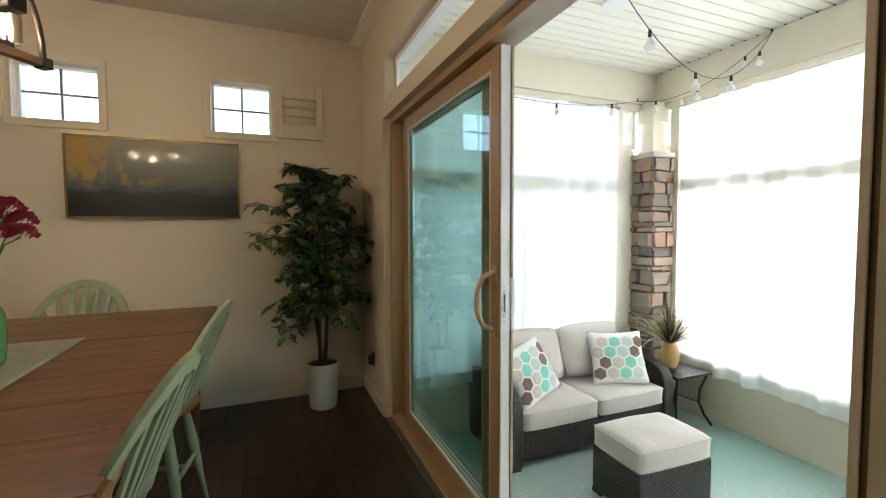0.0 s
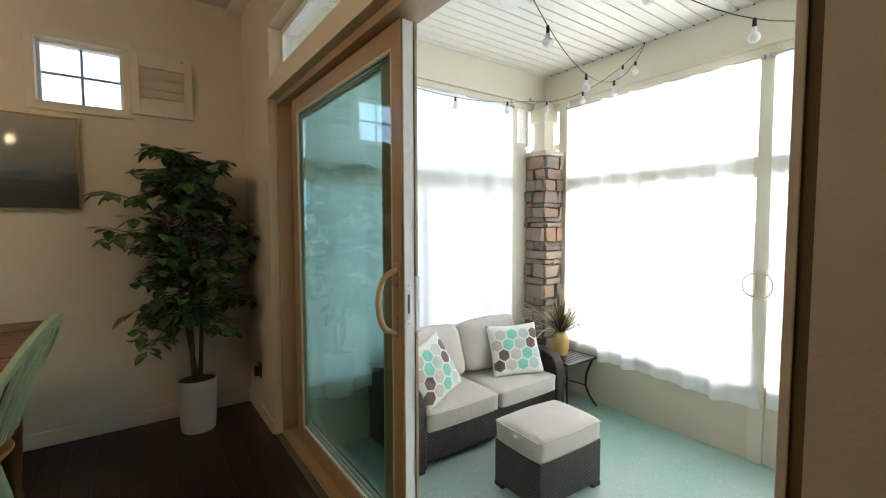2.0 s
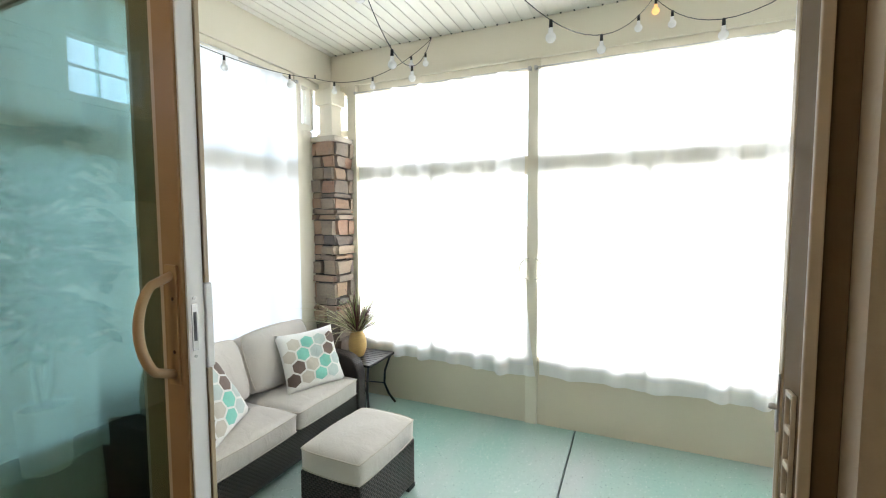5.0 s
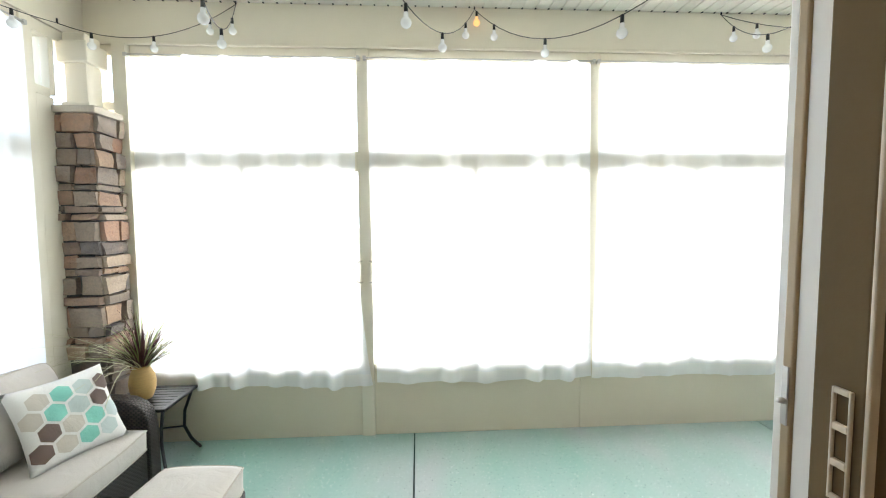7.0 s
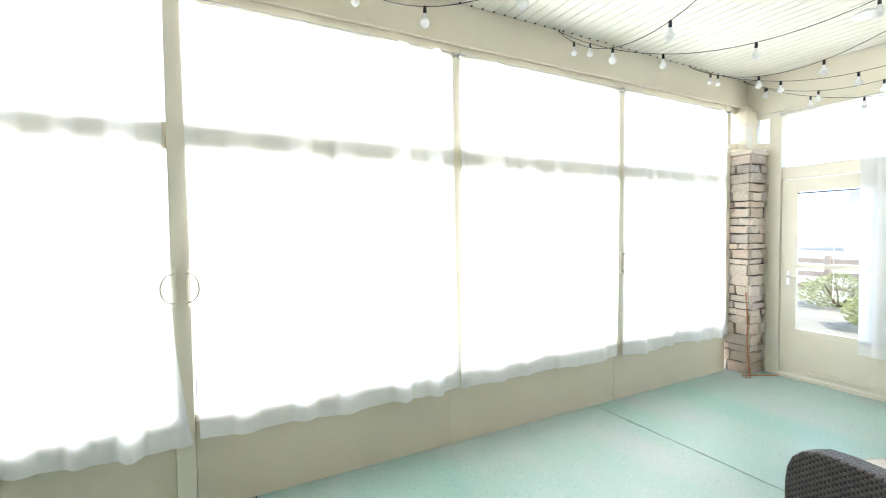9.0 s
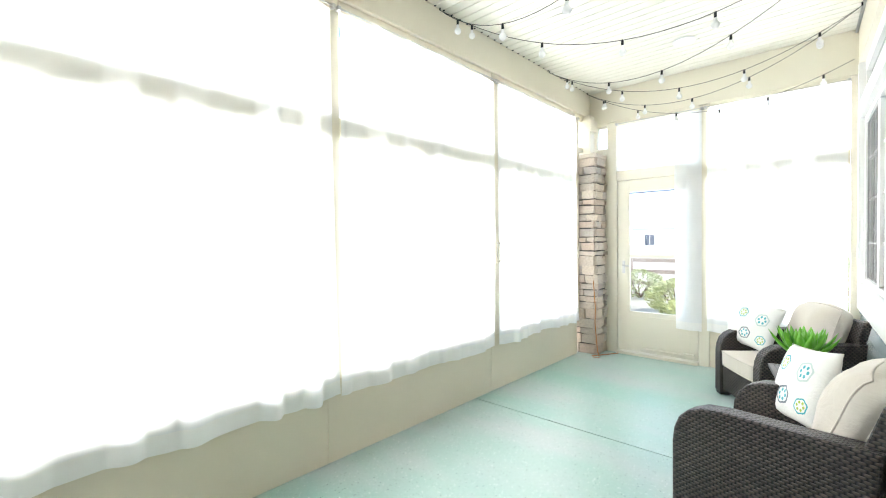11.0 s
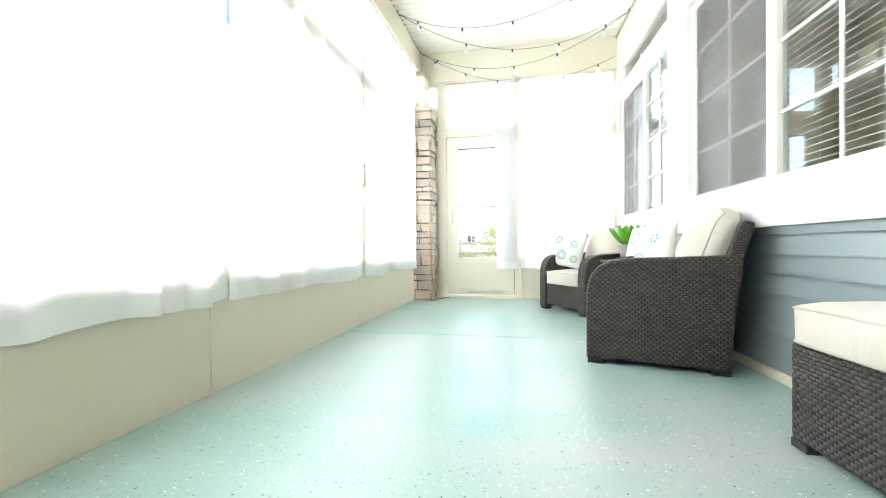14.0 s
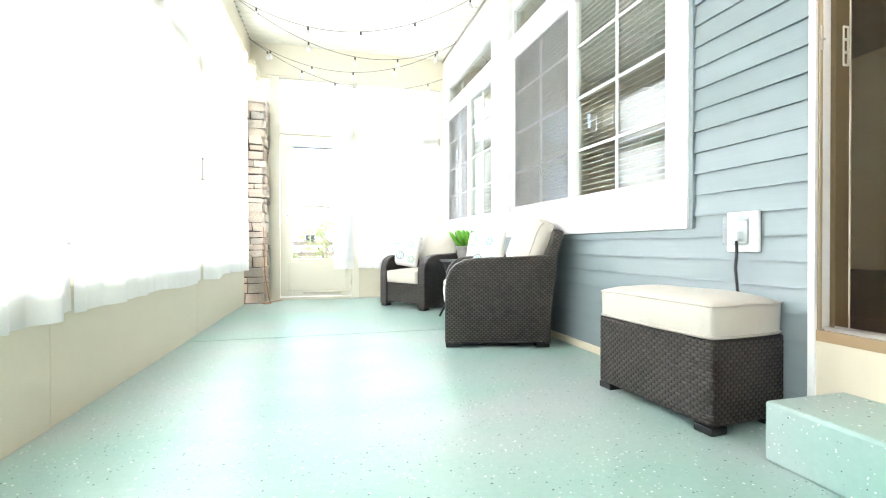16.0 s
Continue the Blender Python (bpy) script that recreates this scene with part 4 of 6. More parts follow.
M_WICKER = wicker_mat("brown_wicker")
M_CUSHION = cloth("sand_canvas", (0.56, 0.52, 0.47), 0.0, 0.0, 700)
M_PIPING = cloth("sand_piping", (0.52, 0.47, 0.40), 0.0, 0.0, 700)
M_CREAM = cloth("cream_canvas", (0.58, 0.53, 0.455), 0.0, 0.0, 700)
M_PILLOW = cloth("white_cotton", (0.80, 0.79, 0.75), 0.0, 0.0, 900)
M_MINT = cloth("mint_print", (0.22, 0.58, 0.48), 0.0, 0.0, 900)
M_BROWN = cloth("brown_print", (0.16, 0.11, 0.09), 0.0, 0.0, 900)
M_PALE = cloth("pale_print", (0.52, 0.60, 0.57), 0.0, 0.0, 900)
M_TEAL = cloth("teal_print", (0.08, 0.42, 0.46), 0.0, 0.0, 900)
M_SLATE = cloth("slate_print", (0.16, 0.19, 0.22), 0.0, 0.0, 900)
M_LIME = cloth("lime_print", (0.42, 0.52, 0.10), 0.0, 0.0, 900)
M_DARKMETAL = surface("dark_metal", (0.025, 0.024, 0.024), 0.4, 0.2, 6, 80, 0.1)


def cushion(name, w, d, h, parent, material, m, piping=None, crown=0.025, seed=0, plump=0.0):
    """A boxed seat cushion with a crowned top, soft corners and piped edges, its base centre at the origin."""
    rng = random.Random(seed)
    bm = bmesh.new()
    n = 12
    ph = rng.uniform(0, 6)
    def top(u, v):
        soft = (1 - abs(u) ** 6) * (1 - abs(v) ** 6)
        wave = 0.012 * plump * math.sin(7 * u + 3 * v + ph) * (1 - u ** 4) * (1 - v ** 4)
        return wave - plump * 0.035 * max(abs(u) ** 5, abs(v) ** 5) - plump * 0.03 * (u * v) ** 4 + h - 0.012 + (crown * (1 - u * u) * (1 - v * v) + 0.012 * soft) + 0.004 * math.sin(5 * u + ph) * math.cos(4 * v + ph)
    def plan(u, v, k):
        r = 1 - (0.035 + 0.10 * plump) * (abs(u) ** 4) * (abs(v) ** 4) - 0.01 * (1 - k)
        bow = (0.012 + 0.022 * plump) * math.sin(math.pi * k)
        return (u * (w / 2 + bow * (1 - v * v)) * r, v * (d / 2 + bow * (1 - u * u)) * r)
    rings = []
    edge = [(-1 + 2 * i / n, -1) for i in range(n)] + [(1, -1 + 2 * i / n) for i in range(n)] + [(1 - 2 * i / n, 1) for i in range(n)] + [(-1, 1 - 2 * i / n) for i in range(n)]
    levels = (0.0, 0.08, 0.3, 0.6, 0.85, 0.97)
    for k in levels:
        ring = []
        for u, v in edge:
            x, y = plan(u, v, k)
            ring.append(bm.verts.new((x, y, k * (top(u, v)))))
        rings.append(ring)
    for a, b in zip(rings, rings[1:]):
        for i in range(len(edge)):
            f = bm.faces.new((a[i], a[(i + 1) % len(edge)], b[(i + 1) % len(edge)], b[i]))
            f.smooth = True
    grid = {}
    for i, (u, v) in enumerate(edge):
        grid[(round(u, 4), round(v, 4))] = rings[-1][i]
    us = [-1 + 2 * i / n for i in range(n + 1)]
    for u in us:
        for v in us:
            key = (round(u, 4), round(v, 4))
            if key not in grid:
                x, y = plan(u, v, 1)
                grid[key] = bm.verts.new((x, y, top(u, v)))
    for i in range(n):
        for j in range(n):
            f = bm.faces.new([grid[(round(us[a], 4), round(us[b], 4))] for a, b in ((i, j), (i + 1, j), (i + 1, j + 1), (i, j + 1))])
            f.smooth = True
    bm.faces.new(rings[0][::-1])
    ob = part(name, bm, material, parent, m=m)
    for k in (0.06, 0.95):
        pts = []
        for u, v in edge:
            x, y = plan(u, v, k)
            s = 1 + 0.003 / max(w, d)
            pts.append((x * s, y * s, k * top(u, v)))
        part("piping", tube(bmesh.new(), pts, 0.0045, 6, closed=True), piping or material, ob)
    return ob


def pillow_point(u, v, w, h, t, side):
    """A point of a stuffed square pillow; u, v from -1 to 1, side 1 or -1."""
    pinch = 1 - 0.07 * ((1 - u * u) * abs(v) ** 3 + (1 - v * v) * abs(u) ** 3)
    z = t / 2 * (max(0, 1 - abs(u) ** 2.4) * max(0, 1 - abs(v) ** 2.4)) ** 0.45
    return Vector((u * w / 2 * pinch, v * h / 2 * pinch, side * z))


def pillow(name, w, h, t, material, label, m, prints=None, kind="hex", seed=1):
    """A stuffed throw pillow on its own, with printed shapes lying on its cloth."""
    bm = bmesh.new()
    n = 18
    edge = {}
    for side in (1, -1):
        g = {}
        for i in range(n + 1):
            for j in range(n + 1):
                u, v = -1 + 2 * i / n, -1 + 2 * j / n
                rim = i in (0, n) or j in (0, n)
                if rim and (i, j) in edge:
                    g[i, j] = edge[i, j]
                else:
                    p = pillow_point(u, v, w, h, t, side)
                    p.z += 0.004 * math.sin(9 * u + seed) * math.sin(7 * v + 2 * seed) * (1 - abs(u)) * (1 - abs(v)) * 2
                    g[i, j] = bm.verts.new(p)
                    if rim:
                        edge[i, j] = g[i, j]
        for i in range(n):
            for j in range(n):
                f = bm.faces.new((g[i, j], g[i + 1, j], g[i + 1, j + 1], g[i, j + 1]))
                f.smooth = True
    body = tagged(part(name, bm, material), label, "pillow", "throw pillows")
    body.matrix_world = m
    def patch(outline, centre, side, lift=0.0022):
        b = pats
        def at(u, v):
            u, v = max(-0.995, min(0.995, u)), max(-0.995, min(0.995, v))
            p = pillow_point(u, v, w, h, t, side)
            p.z += side * lift + 0.004 * math.sin(9 * u + seed) * math.sin(7 * v + 2 * seed) * (1 - abs(u)) * (1 - abs(v)) * 2
            return b.verts.new(p)
        rings = [[at(centre[0] + (a - centre[0]) * k, centre[1] + (c - centre[1]) * k) for a, c in outline] for k in (1.0, 0.66, 0.33)]
        mid = at(*centre)
        q = len(outline)
        for r0, r1 in zip(rings, rings[1:]):
            for i in range(q):
                b.faces.new((r0[i], r0[(i + 1) % q], r1[(i + 1) % q], r1[i])).smooth = True
        for i in range(q):
            b.faces.new((rings[-1][i], rings[-1][(i + 1) % q], mid)).smooth = True
    rng = random.Random(seed)
    if kind == "hex":
        r = 0.26
        cells = []
        row = 0
        v = -1.0
        while v < 1.1:
            u = -1.0 + (0.0 if row % 2 == 0 else r * math.sqrt(3) / 2)
            k = 0
            while u < 1.1:
                cells.append((u, v, row, k))
                u += r * math.sqrt(3)
                k += 1
            v += 1.5 * r
            row += 1
        for which, material2 in enumerate((M_MINT, M_PALE, M_BROWN, M_CREAM)):
            for u, v, row, k in cells:
                if (k * 1 + row * 2 + (row // 2)) % 4 != which or max(abs(u), abs(v)) > 0.93:
                    continue
                for side in (1, -1):
                    pats = bmesh.new()
                    outline = [(u + 0.87 * r * math.sin(math.pi * (a // 2) / 3 + (math.pi / 6 if a % 2 else 0)) * (1 if a % 2 == 0 else 0.866), v + 0.87 * r * math.cos(math.pi * (a // 2) / 3 + (math.pi / 6 if a % 2 else 0)) * (1 if a % 2 == 0 else 0.866)) for a in range(12)]
                    patch(outline, (u, v), side)
                    part("printed_hexagon", pats, material2, body, ("mint printed hexagon", "pale grey green printed hexagon", "brown printed hexagon", "cream printed hexagon")[which])
    else:
        def ring(u, v, r0, r1, side, q=18, wob=0.0):
            def at(a, r):
                x, y = u + r * math.cos(a), v + r * math.sin(a)
                x, y = max(-0.97, min(0.97, x)), max(-0.97, min(0.97, y))
                p = pillow_point(x, y, w, h, t, side)
                p.z += side * 0.0026 + 0.004 * math.sin(9 * x + seed) * math.sin(7 * y + 2 * seed) * (1 - abs(x)) * (1 - abs(y)) * 2
                return pats.verts.new(p)
            rows = [[at(math.tau * k / q, r * (1 + wob * math.sin(6 * math.tau * k / q))) for k in range(q)] for r in (r0, r1)]
            for k in range(q):
                pats.faces.new((rows[0][k], rows[0][(k + 1) % q], rows[1][(k + 1) % q], rows[1][k])).smooth = True
        spots = [(-0.45, 0.42, 0.22), (0.42, 0.30, 0.27), (-0.10, -0.42, 0.25), (0.60, -0.55, 0.20)]
        for i, (u, v, size) in enumerate(spots):
            for side in (1, -1):
                pats = bmesh.new()
                ring(u, v, size * 0.82, size, side, 24, 0.06)
                part("printed_ring", pats, (M_TEAL, M_PALE, M_SLATE)[i % 3], body, ("teal printed flower ring", "pale printed flower ring", "slate printed flower ring")[i % 3])
                pats = bmesh.new()
                for k in range(6):
                    cu, cv = u + size * 0.5 * math.cos(math.tau * k / 6 + i), v + size * 0.5 * math.sin(math.tau * k / 6 + i)
                    patch([(cu + size * 0.16 * math.cos(math.tau * s / 8), cv + size * 0.2 * math.sin(math.tau * s / 8)) for s in range(8)], (cu, cv), side)
                tagged(part("printed_flower", pats, (M_LIME, M_TEAL, M_TEAL)[i % 3], body, ("lime printed petals", "teal printed petals", "teal printed petals")[i % 3]), kind="stuff")
    return body


def extruded(points, x0, x1, bev=0.012, seg=3):
    """A side panel: an outline in y and z, drawn out along x, with rounded edges."""
    bm = bmesh.new()
    a = [bm.verts.new((x0, y, z)) for y, z in points]
    b = [bm.verts.new((x1, y, z)) for y, z in points]
    q = len(points)
    bm.faces.new(a)
    bm.faces.new(b[::-1])
    for i in range(q):
        bm.faces.new((a[i], b[i], b[(i + 1) % q], a[(i + 1) % q]))
    bmesh.ops.recalc_face_normals(bm, faces=bm.faces)
    rim = [e for e in bm.edges if abs(e.verts[0].co.x - e.verts[1].co.x) < 1e-6]
    bmesh.ops.bevel(bm, geom=rim, offset=bev, segments=seg, profile=0.5, affect="EDGES", clamp_overlap=True)
    return bm


ARM = [(0.0, 0.03), (0.0, 0.40), (0.008, 0.47), (0.03, 0.53), (0.07, 0.575), (0.13, 0.605), (0.22, 0.618), (0.45, 0.625), (0.66, 0.635), (0.745, 0.64), (0.735, 0.50), (0.715, 0.36), (0.70, 0.20), (0.70, 0.03)]


def wicker_seat(name, label, width, seats, m, group="wicker seats", back_cushions=True, fabric=None, back_y=0.575):
    """A wicker lounge seat that faces -y from its front edge at y = 0, with loose cushions of its own."""
    ob = thing(name, label, "sofa" if seats > 1 else "armchair", m, group)
    w = width / 2
    for s in (-1, 1):
        x0, x1 = sorted((s * w, s * (w - 0.115)))
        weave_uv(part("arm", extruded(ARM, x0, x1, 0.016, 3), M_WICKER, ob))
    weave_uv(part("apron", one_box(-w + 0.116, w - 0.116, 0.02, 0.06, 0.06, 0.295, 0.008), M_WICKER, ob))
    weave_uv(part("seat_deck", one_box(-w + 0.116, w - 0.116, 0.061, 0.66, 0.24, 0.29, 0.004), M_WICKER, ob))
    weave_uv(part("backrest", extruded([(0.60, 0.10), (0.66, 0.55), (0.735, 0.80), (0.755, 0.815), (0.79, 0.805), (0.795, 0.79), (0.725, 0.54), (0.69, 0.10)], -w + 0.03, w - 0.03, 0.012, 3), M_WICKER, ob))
    for x in (-w + 0.06, w - 0.06):
        for y in (0.05, 0.65):
            part("foot", one_box(x - 0.04, x + 0.04, y - 0.045, y + 0.045, 0.0, 0.031, 0.004), M_BLACK, ob)
    span = (width - 0.235) / seats
    for k in range(seats):
        cx = -w + 0.1175 + span * (k + 0.5)
        cushion("seat_cushion", span - 0.006, 0.63, 0.145, ob, fabric or M_CUSHION, pose(cx, 0.31, 0.291), M_PIPING, 0.02, k)
        if back_cushions:
            cushion("back_cushion", span - 0.03, 0.45, 0.15, ob, fabric or M_CUSHION, pose(cx, back_y, 0.445, 0, 0, 0) @ pose(0, 0, 0.215, 70, 0, 0) @ pose(0, 0, -0.03), M_PIPING, 0.06, k + 5, 0.85 if fabric else 0.35)
    return ob


def ottoman(label, w, d, m, fabric, h=0.33):
    ob = thing("ottoman", label, "ottoman", m, "wicker ottomans")
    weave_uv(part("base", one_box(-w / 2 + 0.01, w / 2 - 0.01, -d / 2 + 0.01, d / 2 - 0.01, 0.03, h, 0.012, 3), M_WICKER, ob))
    for x in (-w / 2 + 0.05, w / 2 - 0.05):
        for y in (-d / 2 + 0.05, d / 2 - 0.05):
            part("foot", one_box(x - 0.04, x + 0.04, y - 0.04, y + 0.04, 0.0, 0.031, 0.004), M_BLACK, ob)
    cushion("cushion", w - 0.012, d - 0.012, 0.15, ob, fabric, pose(0, 0, h + 0.001), M_PIPING, 0.014, 3, 0.12)
    return ob


def slat_table(name, label, w, d, h, m):
    ob = thing(name, label, "table", m, "slatted side tables")
    n = 8
    for k in range(n):
        x = -w / 2 + 0.03 + (w - 0.06) * (k + 0.5) / n
        part("slat", one_box(x - (w - 0.06) / n / 2 + 0.003, x + (w - 0.06) / n / 2 - 0.003, -d / 2 + 0.03, d / 2 - 0.03, h - 0.014, h - 0.002, 0.002), M_DARKMETAL, ob)
    bm = bmesh.new()
    for q in ((-w / 2, w / 2, -d / 2, -d / 2 + 0.03), (-w / 2, w / 2, d / 2 - 0.03, d / 2), (-w / 2, -w / 2 + 0.03, -d / 2 + 0.03, d / 2 - 0.03), (w / 2 - 0.03, w / 2, -d / 2 + 0.03, d / 2 - 0.03)):
        box(bm, *q, h - 0.022, h)
    part("rim", bevelled(bm, 0.003), M_DARKMETAL, ob)
    for sx in (-1, 1):
        for sy in (-1, 1):
            pts = [(sx * (w / 2 - 0.03), sy * (d / 2 - 0.03), h - 0.02), (sx * (w / 2 - 0.07), sy * (d / 2 - 0.07), h * 0.66), (sx * (w / 2 - 0.075), sy * (d / 2 - 0.075), h * 0.42), (sx * (w / 2 - 0.045), sy * (d / 2 - 0.045), h * 0.2), (sx * (w / 2 + 0.0), sy * (d / 2 + 0.0), 0.006)]
            part("leg", tube(bmesh.new(), pts, 0.011, 8), M_DARKMETAL, ob)
    for a, b in (((-1, -1), (1, 1)), ((-1, 1), (1, -1))):
        part("brace", tube(bmesh.new(), [(a[0] * (w / 2 - 0.075), a[1] * (d / 2 - 0.075), h * 0.42), (0, 0, h * 0.5 + 0.01 * a[1]), (b[0] * (w / 2 - 0.075), b[1] * (d / 2 - 0.075), h * 0.42)], 0.007, 6), M_DARKMETAL, ob)
    return ob


# ---- porch furniture ----
sofa_m = pose(3.05, 2.70, 0, 0, 0, 0)
wicker_seat("loveseat", "dark brown wicker loveseat with sand cushions by the curtained wall", 1.66, 2, sofa_m)
pillow("throw_pillow", 0.49, 0.47, 0.14, M_PILLOW, "white throw pillow with mint, grey and brown hexagons", pose(3.47, 2.95, 0.655, 64, 0, -24) @ pose(0, 0, 0, 0, 0, 2), seed=2)
pillow("throw_pillow", 0.49, 0.47, 0.14, M_PILLOW, "white throw pillow with mint, grey and brown hexagons", pose(2.53, 2.92, 0.655, 64, 0, 12) @ pose(0, 0, 0, 0, 0, 14), seed=6)
ottoman("square dark wicker ottoman with a sand cushion by the loveseat", 0.62, 0.44, pose(2.935, 2.105, 0, 0, 0, -2), M_CUSHION)
ottoman("long dark wicker ottoman with a cream cushion against the siding", 0.41, 0.65, pose(1.805, -0.015, 0, 0, 0, 4.5), M_CREAM, 0.36)
slat_table("side_table", "dark slatted metal side table in the porch corner", 0.44, 0.44, 0.50, pose(4.10, 2.885, 0))
slat_table("side_table", "dark slatted metal side table between two wicker armchairs", 0.42, 0.42, 0.58, pose(2.06, -2.44, 0, 0, 0, 12))
wicker_seat("armchair", "dark brown wicker armchair with cream cushions before the windows", 0.76, 1, pose(2.49, -1.67, 0, 0, 0, 90 - 14.5) @ Matrix.Diagonal((1.04, 1.06, 1.02, 1)), fabric=M_CREAM, back_y=0.66)
wicker_seat("armchair", "dark brown wicker armchair with cream cushions turned towards the room", 0.76, 1, pose(2.60, -3.29, 0, 0, 0, 90 + 33.5), fabric=M_CREAM, back_y=0.65)
pillow("throw_pillow", 0.42, 0.42, 0.14, M_PILLOW, "white throw pillow with printed teal and lime flowers", pose(2.085, -1.87, 0.662, 90, 0, 122) @ pose(0, 0, 0, -20, 0, 6), kind="flower", seed=3)
pillow("throw_pillow", 0.42, 0.42, 0.14, M_PILLOW, "white throw pillow with printed teal and lime flowers", pose(2.50, -3.62, 0.665, 90, 0, 150) @ pose(0, 0, 0, -18, 0, -8), kind="flower", seed=8)


# ---- plants on the tables ----
M_WICKERVASE = surface("straw_vase", (0.55, 0.36, 0.13), 0.7, 0.25, 14, 90, 0.6, stretch=(1, 1, 6))
M_GRASS_G = surface("grass_green", (0.30, 0.36, 0.14), 0.6, 0.3, 10, 60, 0.1)
M_GRASS_R = surface("grass_plum", (0.10, 0.035, 0.035), 0.6, 0.3, 10, 60, 0.1)
M_GRASS_P = surface("grass_straw", (0.60, 0.58, 0.36), 0.6, 0.3, 10, 60, 0.1)
M_SUCC = surface("succulent_green", (0.13, 0.42, 0.03), 0.45, 0.3, 9, 60, 0.1)
M_CONCRETE = surface("grey_pot", (0.34, 0.32, 0.29), 0.8, 0.15, 8, 70, 0.4)
M_SOIL = surface("soil", (0.03, 0.022, 0.016), 0.95, 0.4, 20, 80, 0.8)


def blade(bm, root, heading, lean, length, width, droop):
    """A grass blade as a bent, tapering, folded strip."""
    pts, d = [], Vector((math.cos(heading) * math.sin(lean), math.sin(heading) * math.sin(lean), math.cos(lean)))
    p = Vector(root)
    n = 7
    side = Vector((-math.sin(heading), math.cos(heading), 0))
    rows = []
    for k in range(n):
        f = k / (n - 1)
        wd = width * (1 - f) ** 0.7 * (0.5 + min(1, 3 * f) * 0.5)
        rows.append((bm.verts.new(p + side * wd), bm.verts.new(p + d.cross(side) * wd * 0.4), bm.verts.new(p - side * wd)))
        d = (d + Vector((math.cos(heading), math.sin(heading), -1.2)) * droop * f / n * 2).normalized()
        p = p + d * length / (n - 1)
    for a, b in zip(rows, rows[1:]):
        for i in (0, 1):
            bm.faces.new((a[i], a[i + 1], b[i + 1], b[i])).smooth = True


vase = thing("vase_with_grass", "straw-wrapped vase of green and plum grasses on the side table", "vase", pose(4.09, 2.93, 0.50))
bm = bmesh.new()
prof = [(0.055, 0.0)]
for k in range(40):
    f = k / 39
    r = 0.055 + 0.03 * math.sin(math.pi * min(1, f * 1.08)) ** 0.8 - 0.005 * f
    prof.append((r + (0.0025 if k % 2 else 0), 0.004 + 0.235 * f))
prof += [(0.045, 0.238), (0.04, 0.20)]
part("vase", lathe(bm, prof, 28), M_WICKERVASE, vase)
rng = random.Random(5)
for material, lab, count, lens in ((M_GRASS_G, "green grass blades", 75, (0.28, 0.60)), (M_GRASS_R, "plum grass blades", 150, (0.22, 0.50)), (M_GRASS_P, "straw grass blades", 60, (0.40, 0.85))):
    bm = bmesh.new()
    for k in range(count):
        a = rng.uniform(0, math.tau)
        lean = rng.uniform(0.05, 1.05) if material is not M_GRASS_P else rng.uniform(0.6, 1.35)
        blade(bm, (0.02 * math.cos(a), 0.02 * math.sin(a), 0.215), a + rng.uniform(-0.4, 0.4), lean, rng.uniform(*lens), rng.uniform(0.0035, 0.0075), rng.uniform(0.4, 2.0) if material is not M_GRASS_R else rng.uniform(0.2, 1.0))
    tagged(part("grass", bm, material, vase, lab), kind="stuff")

suc = thing("potted_succulent", "bright green succulent in a grey pot on the side table", "plant", pose(2.105, -2.40, 0.58))
part("pot", lathe(bmesh.new(), [(0.062, 0.0), (0.075, 0.06), (0.082, 0.115), (0.086, 0.118), (0.086, 0.135), (0.078, 0.135), (0.074, 0.11)], 28), M_CONCRETE, suc)
part("soil", lathe(bmesh.new(), [(0.075, 0.108), (0.04, 0.116), (0.0001, 0.118)], 20), M_SOIL, suc)
for k in range(46):
    a, ring = k * 2.399, k / 46
    bm = bmesh.new()
    length, lean = 0.13 + 0.13 * ring, 0.22 + 1.0 * ring
    rows = []
    for i in range(6):
        f = i / 5
        wd = 0.031 * math.sin(math.pi * (0.18 + 0.82 * f)) ** 0.8 if i < 5 else 0.0006
        z, y = length * f * math.cos(lean - 0.35 * f), length * f * math.sin(lean - 0.35 * f)
        rows.append([bm.verts.new((-wd, y, z)), bm.verts.new((0, y + wd * 0.35, z - wd * 0.35)), bm.verts.new((wd, y, z)), bm.verts.new((0, y - wd * 0.25, z + wd * 0.25))])
    for p0, p1 in zip(rows, rows[1:]):
        for i in range(4):
            bm.faces.new((p0[i], p0[(i + 1) % 4], p1[(i + 1) % 4], p1[i])).smooth = True
    part("leaf", bm, M_SUCC, suc, m=pose(0, 0, 0.115, 0, 0, math.degrees(a)))


